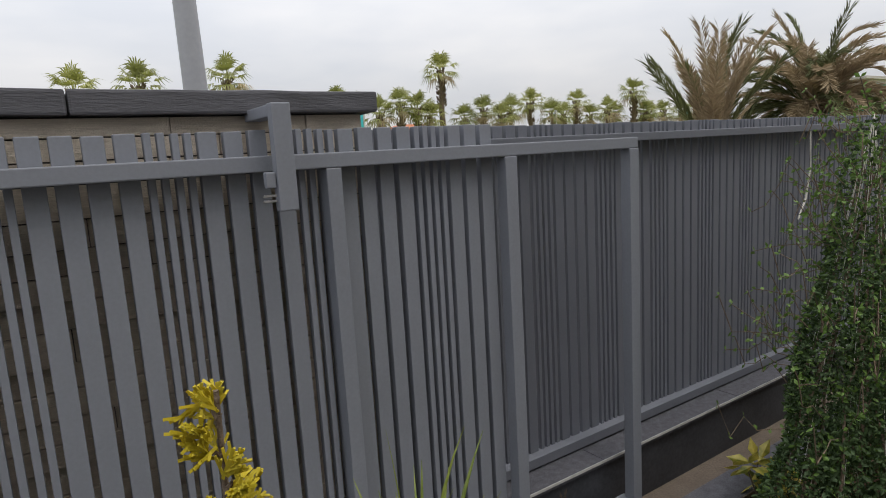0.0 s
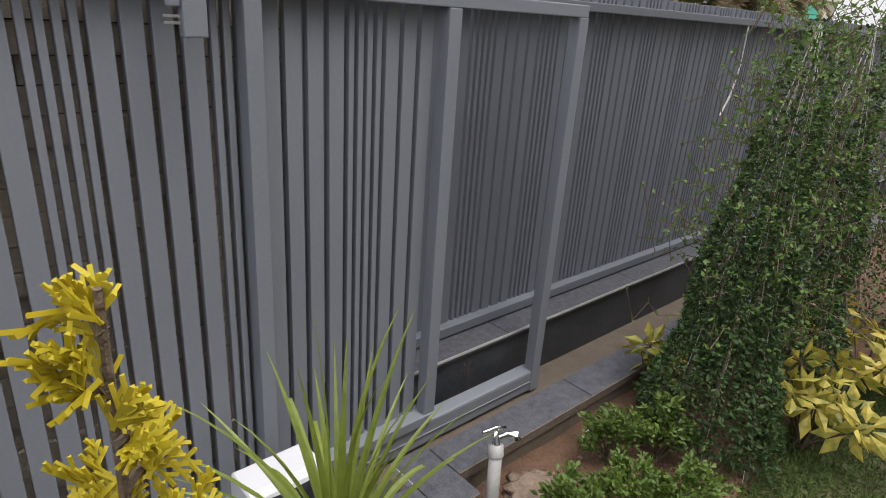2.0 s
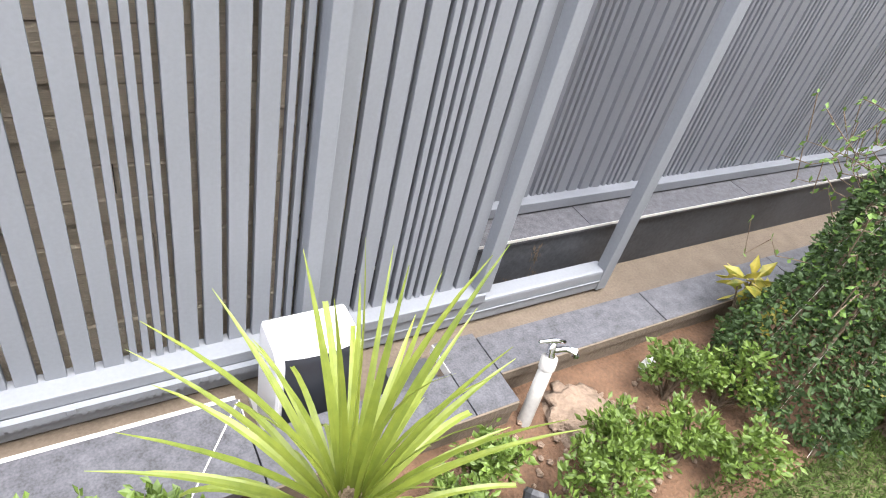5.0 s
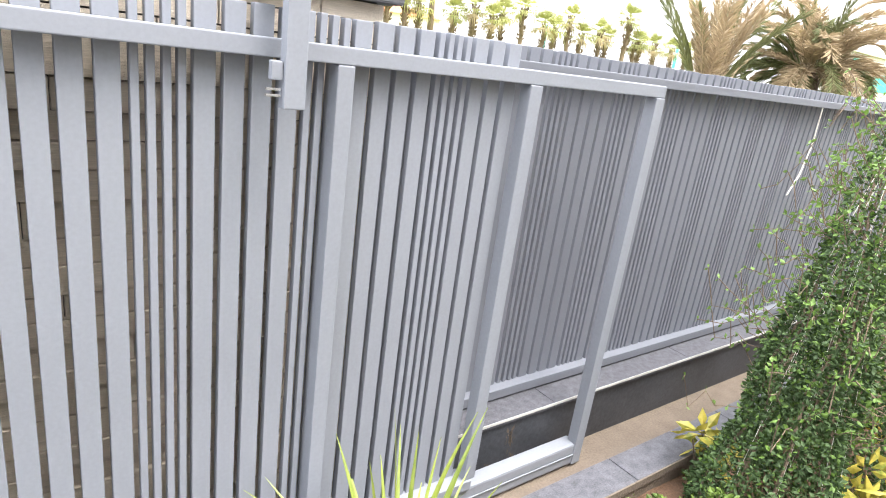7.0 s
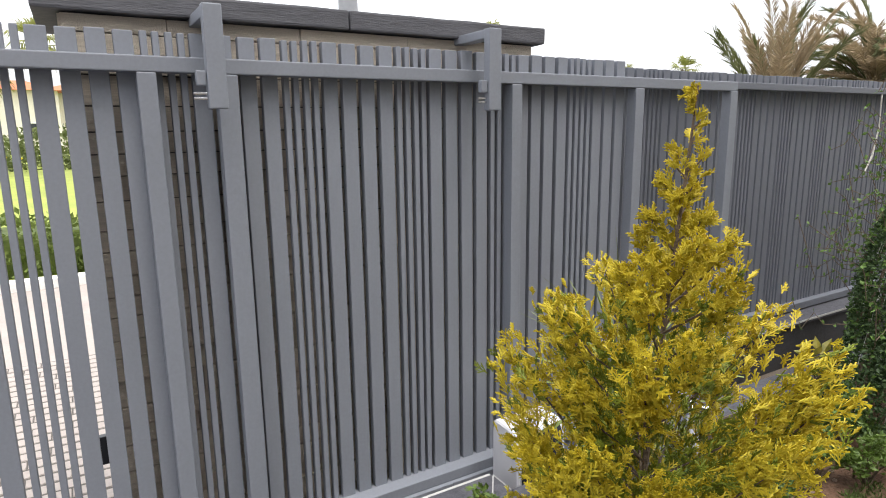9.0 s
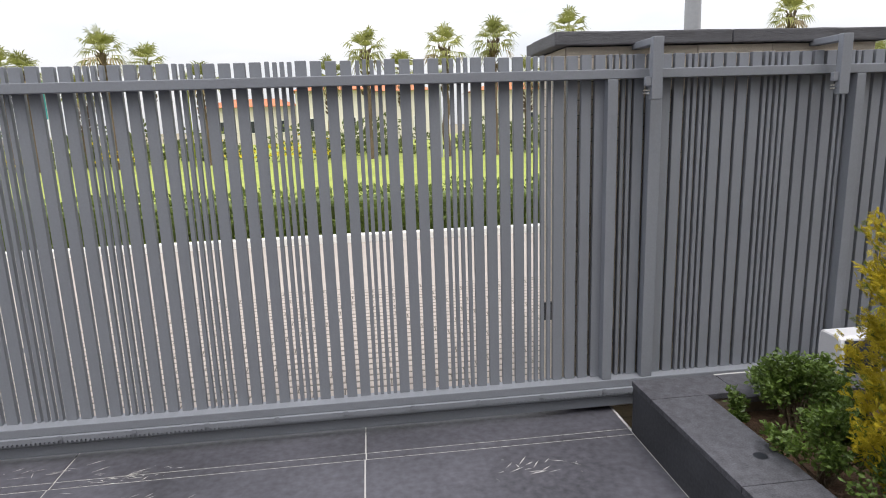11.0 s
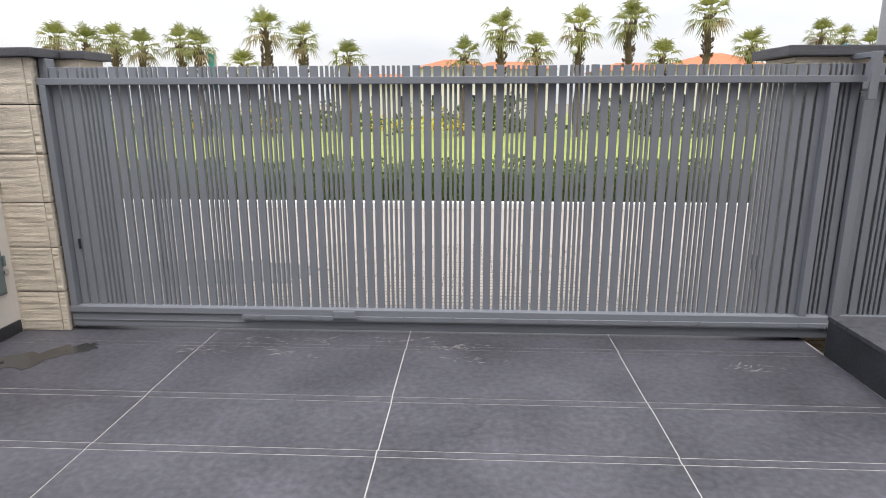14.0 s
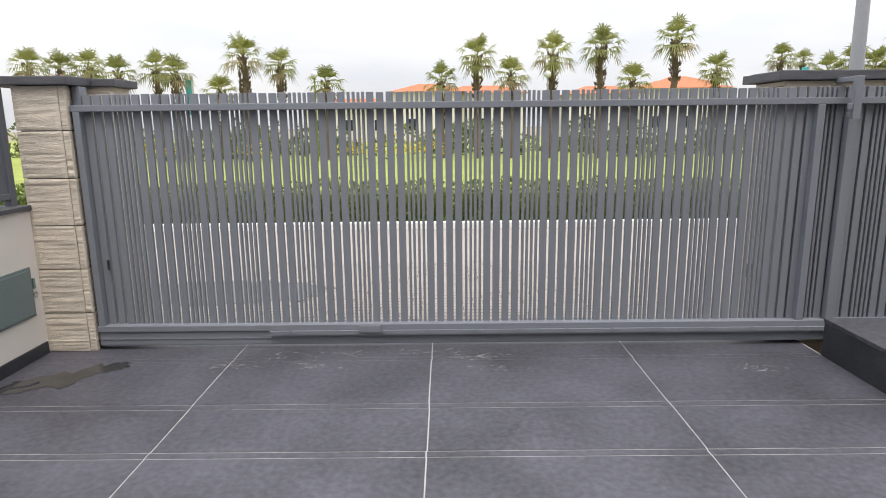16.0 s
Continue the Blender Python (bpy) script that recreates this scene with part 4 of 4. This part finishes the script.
for k, (x, z, sz) in enumerate(PLACES):
    src = palms[k % 3]
    y = 27.0 + RNG.uniform(-0.6, 0.6)
    ob = src if k < 3 else copy_thing(src, pose(0, 0, 0))
    ob.matrix_basis = Matrix.LocRotScale((x, y, z - (0.25 if x < 21 else 0.45) - 5.7 * sz), Euler((0, 0, RNG.uniform(0, 6.28))), (sz * 0.92, sz * 0.92, sz * 0.95))


def feather_palm(at, n, spread, low, high, crown, seed, dry, label):
    """A date palm, mostly dry, whose fronds arch over the fence."""
    r = random.Random(seed)
    t = thing("date_palm", label, "palm tree", at, group="date palms")
    tr = Leaves()
    tr.tube([Vector((0, 0, 0)), Vector((0, 0, crown * 0.5)), Vector((0, 0, crown + 0.1))], [0.32, 0.3, 0.22], 10)
    tr.put("trunk", BARK, t)
    for i in range(n):
        a = i * 2.4 + r.uniform(-0.3, 0.3)
        u = i / n
        el = math.radians(92 - spread * u + r.uniform(-9, 9))
        out = Vector((math.cos(a), math.sin(a), 0))
        side = out.cross(Vector((0, 0, 1))).normalized()
        L = r.uniform(low, high)
        bend = r.uniform(0.02, 0.12) * spread / 80
        p, pts, ways = Vector((0, 0, crown)) + out * 0.15, [], []
        for k in range(15):
            way = out * math.cos(el) + Vector((0, 0, math.sin(el)))
            pts.append(p.copy())
            ways.append(way)
            p = p + way * (L / 15)
            el -= bend * (0.4 + k * 0.08)
        fr = Leaves()
        fr.tube(pts, [0.02 - 0.0012 * k for k in range(15)], 4)
        for k in range(2, 15):
            for q in range(9):
                for sgn in (-1, 1):
                    w = (ways[k] * 0.9 + side * sgn * r.uniform(0.3, 0.8) + Vector((0, 0, r.uniform(-0.25, 0.35)))).normalized()
                    b = pts[k] + ways[k] * (L / 15 * q / 9)
                    fr.diamond(b, w, side_of(w, r), r.uniform(0.16, 0.32), 0.018)
        fr.put("frond", DATE_DRY if r.random() < dry else DATE_GREEN, t)


feather_palm((19.0, 4.2, -0.2), 120, 135, 1.3, 1.9, 2.65, 77, 0.7, "half-dry date palm with a dense dome of brown and olive fronds")
feather_palm((15.6, 4.2, -0.2), 26, 34, 1.1, 1.9, 2.0, 78, 0.65, "small date palm with upright dry brown fronds")
# lamps and banners
pole = thing("street_lamp_pole", "tall tapering grey steel lamp pole behind the wall", "lamp pole", (6.98, 1.9, -0.2))
pl = Leaves()
pl.tube([Vector((0, 0, 0)), Vector((-0.04, 0, 3.0)), Vector((-0.12, 0, 7.0))], [0.085, 0.062, 0.04], 14)
pl.put("shaft", STEEL_POLE, pole, smooth=True)
box("base_plate", (-0.15, -0.15, 0.0), (0.15, 0.15, 0.02), STEEL_POLE, 0.004, pole)


def far_lamp(x, y, h, mat):
    t = thing("park_lamp", "slim pale park lamp post with a round head", "lamp post", (x, y, 0.0))
    a = Leaves()
    a.tube([Vector((0, 0, 0)), Vector((0, 0, h))], [0.05, 0.04], 6)
    a.put("post", mat, t)
    b = bmesh.new()
    bmesh.ops.create_uvsphere(b, u_segments=12, v_segments=8, radius=0.17)
    part("globe", b, WHITE_PLASTIC, t, "white globe", True).location = (0, 0, h + 0.12)


far_lamp(-3.55, 26, 4.1, GOLD_GREEN)
far_lamp(7.75, 26, 4.0, STEEL_POLE)
for x, y, z, mat in ((-9.9, 27, 4.6, CYAN), (34.6, 27, 4.55, CYAN), (48.6, 27, 4.9, CYAN), (20.9, 27, 4.9, CYAN)):
    t = thing("banner_post", "cyan banner on a slim white post", "banner", (x, y, 0.0))
    box("post", (-0.04, -0.04, 0), (0.04, 0.04, z - 0.3), WHITE_PLASTIC, 0, t)
    box("banner", (-0.35, -0.02, z - 2.2), (-0.05, 0.02, z - 0.5), mat, 0, t)


def house(x, y, w, d, h, label, hip=1.0, mat=None):
    t = thing("house", label, "house", (x, y, 0.2), group="houses beyond the park")
    box("wall", (-w / 2, 0, -0.5), (w / 2, d, h), mat or HOUSE_WALL, 0, t)
    bm = bmesh.new()
    o = 0.5
    b = [bm.verts.new(p) for p in ((-w / 2 - o, -o, h + 0.003), (w / 2 + o, -o, h + 0.003), (w / 2 + o, d + o, h + 0.003), (-w / 2 - o, d + o, h + 0.003))]
    r0, r1 = bm.verts.new((-w / 2 + d * 0.35, d / 2, h + hip)), bm.verts.new((w / 2 - d * 0.35, d / 2, h + hip))
    bm.faces.new((b[0], b[1], r1, r0))
    bm.faces.new((b[2], b[3], r0, r1))
    bm.faces.new((b[1], b[2], r1))
    bm.faces.new((b[3], b[0], r0))
    bm.faces.new((b[3], b[2], b[1], b[0]))
    part("roof", bm, ROOF_TILE, t, "red tiled hip roof")
    n = max(2, int(w / 3))
    for k in range(n):
        for z in (1.0, 4.0):
            if z + 1.6 < h:
                win = box("window", (-w / 2 + (k + 0.5) * w / n - 0.6, -0.06, z), (-w / 2 + (k + 0.5) * w / n + 0.6, 0.02, z + 1.4), KERB, 0.02, t)
                box("pane", (-w / 2 + (k + 0.5) * w / n - 0.5, -0.075, z + 0.1), (-w / 2 + (k + 0.5) * w / n + 0.5, -0.061, z + 1.3), DARK_GLASS, 0, win)
    return t


RED_HOUSE = "white rendered house with a red tiled roof"
house(1.0, 60, 7, 7, 5.0, RED_HOUSE)
house(7.0, 64, 9, 7, 5.0, RED_HOUSE)
house(20.0, 62, 8, 7, 4.7, RED_HOUSE)
house(27.5, 60, 9, 8, 5.1, RED_HOUSE)
house(30.0, 66, 6, 6, 5.9, RED_HOUSE)
house(46.0, 60, 8, 7, 4.6, RED_HOUSE)
house(-8.0, 66, 10, 7, 3.8, RED_HOUSE)
for x, y, w, h in ((62, 17.5, 7, 4.6), (75, 24, 8, 6.5)):
    t = thing("concrete_building", "unfinished grey concrete building with teal sheeting", "building", (x, y, 0))
    box("wall", (-w / 2, 0, -0.3), (w / 2, 6, h), CONCRETE, 0, t)
    box("roof", (-w / 2 - 0.3, -0.3, h), (w / 2 + 0.3, 6.3, h + 0.25), CONCRETE, 0, t)
    box("sheet", (-w / 2 - 0.04, 1.5, h - 1.5), (-w / 2 - 0.005, 4.0, h - 0.3), TEAL, 0, t)
    box("sheet", (-w / 2 + 0.5, -0.05, h - 1.6), (w / 2 - 3, -0.005, h - 0.4), TEAL, 0, t)
    for k in range(3):
        box("window", (-w / 2 - 0.03, 0.6 + k * 1.8, 1.4), (-w / 2 - 0.005, 1.5 + k * 1.8, 2.6), DARK_GLASS, 0, t)
tagged(box("neighbour_wall", (18.6, -7.6, -0.2), (18.9, 0.45, 2.2), STONE), "beige stone wall closing the garden", "wall", kind="structure")
# Unseen block added beside the garden to shade the fence and climbers.
tagged(box("fence_shade_block", (9.6, -7.6, -0.2), (19, -4.4, 7.4), CONCRETE), "unseen grey block added to shade the garden fence", "wall", kind="structure")
# Assumed house, out of view; its height keeps low sky light off the gate.
tagged(box("assumed_house_front", (-0.8, -8.0, -0.2), (19, -7.6, 7.4), CONCRETE), "assumed, unseen grey house front that blocks the low sky behind the courtyard", "wall", kind="structure")

# ---- pieces of the wall, the floor and the road ----
sr = random.Random(13)
STONES = []
for k in range(10):
    bm = rough_block(1.0, 1.0, 1.0, 100 + k)
    me = bpy.data.meshes.new("stone")
    bm.to_mesh(me)
    bm.free()
    me.materials.append(STONE)
    STONES.append(me)


def stone_course(parent, x0, x1, y, z0, z1, depth):
    z = z0
    while z < z1 - 0.02:
        h = min(sr.choice((0.062, 0.07, 0.08, 0.095)), z1 - z)
        x = x0
        while x < x1 - 0.01:
            w = min(sr.uniform(0.25, 0.55), x1 - x)
            if x1 - x - w < 0.08:
                w = x1 - x
            ob = new("stone", sr.choice(STONES))
            ob.parent = parent
            ob.matrix_basis = Matrix.LocRotScale((x + 0.002, y + sr.uniform(-0.008, 0.008), z + 0.002), None, (w - 0.004, depth, h - 0.005))
            x += w
        z += h


stone_course(wall, 5.29, 7.07, 0.13, -0.2, 2.022, 0.03)
z = -0.2
while z < 1.99:
    h = min(sr.choice((0.07, 0.085, 0.1)), 2.022 - z)
    ob = new("stone", sr.choice(STONES))
    ob.parent = wall
    ob.matrix_basis = Matrix.Translation((5.285, 0.56, z)) @ Matrix.Rotation(radians(-90), 4, "Z") @ Matrix.Diagonal((0.42, 0.02, h - 0.005, 1))
    z += h

rows = [(0.29, -0.205), (-0.210, -0.266), (-0.271, -0.995), (-1.000, -1.062), (-1.067, -1.575), (-1.580, -1.636)]
y = -1.641
while y > -9:
    rows += [(y, y - 0.742), (y - 0.747, y - 0.815)]
    y -= 0.82
for k, (a, b) in enumerate(rows):
    shift = 0.003 * math.sin(k * 2.1)
    xs = [-0.39] + [x + shift for x in (1.125, 2.622, 4.13)] + [5.548]
    for x0, x1 in zip(xs, xs[1:]):
        box("tile", (x0 + 0.0038, b + 0.0015, -0.02), (x1 - 0.0038, a - 0.0015, 0.0), TILE, 0.0008, floor)

pavers = Leaves()
for j in range(28):
    for i in range(90):
        x0, y0 = -4 + i * 0.2 + (0.1 if j % 2 else 0), 0.32 + j * 0.1
        z = -0.006 + sr.uniform(-0.002, 0.002)
        n = len(pavers.v)
        a, b, c, d = x0 + 0.006, x0 + 0.194, y0 + 0.012, y0 + 0.088
        pavers.v += [Vector(p) for p in ((a, c, z), (b, c, z), (b, d, z), (a, d, z), (a - 0.004, c - 0.004, z - 0.006), (b + 0.004, c - 0.004, z - 0.006), (b + 0.004, d + 0.004, z - 0.006), (a - 0.004, d + 0.004, z - 0.006))]
        pavers.f += [(n, n + 1, n + 2, n + 3), (n + 4, n + 5, n + 1, n), (n + 5, n + 6, n + 2, n + 1), (n + 6, n + 7, n + 3, n + 2), (n + 7, n + 4, n, n + 3)]
tagged(box("paver_bed", (-4.2, 0.31, -0.05), (14.1, 3.13, -0.0095), WALL_JOINT), "dark sand joints between paving bricks", "joints", kind="structure")
# Irregular dark asphalt patch in the road, sharing the wet floor material.
patch = bmesh.new()
ring = []
for k in range(60):
    a = k * math.tau / 60
    n = 1 + 0.3 * noise.noise((math.cos(a) * 2, math.sin(a) * 2, 9)) + 0.25 * noise.noise((math.cos(a) * 7, math.sin(a) * 7, 2))
    ring.append(patch.verts.new((0.35 + 1.1 * n * math.cos(a), 1.7 + 0.5 * n * math.sin(a), 0.0005)))
patch.faces.new(ring)
tagged(link_mesh("asphalt_patch", patch, WET), "dark asphalt patch on the paved road", "stain", kind="structure")
tagged(pavers.put("road_pavers", PAVING), "small pale paving bricks outside the gate", "pavers", kind="stuff")
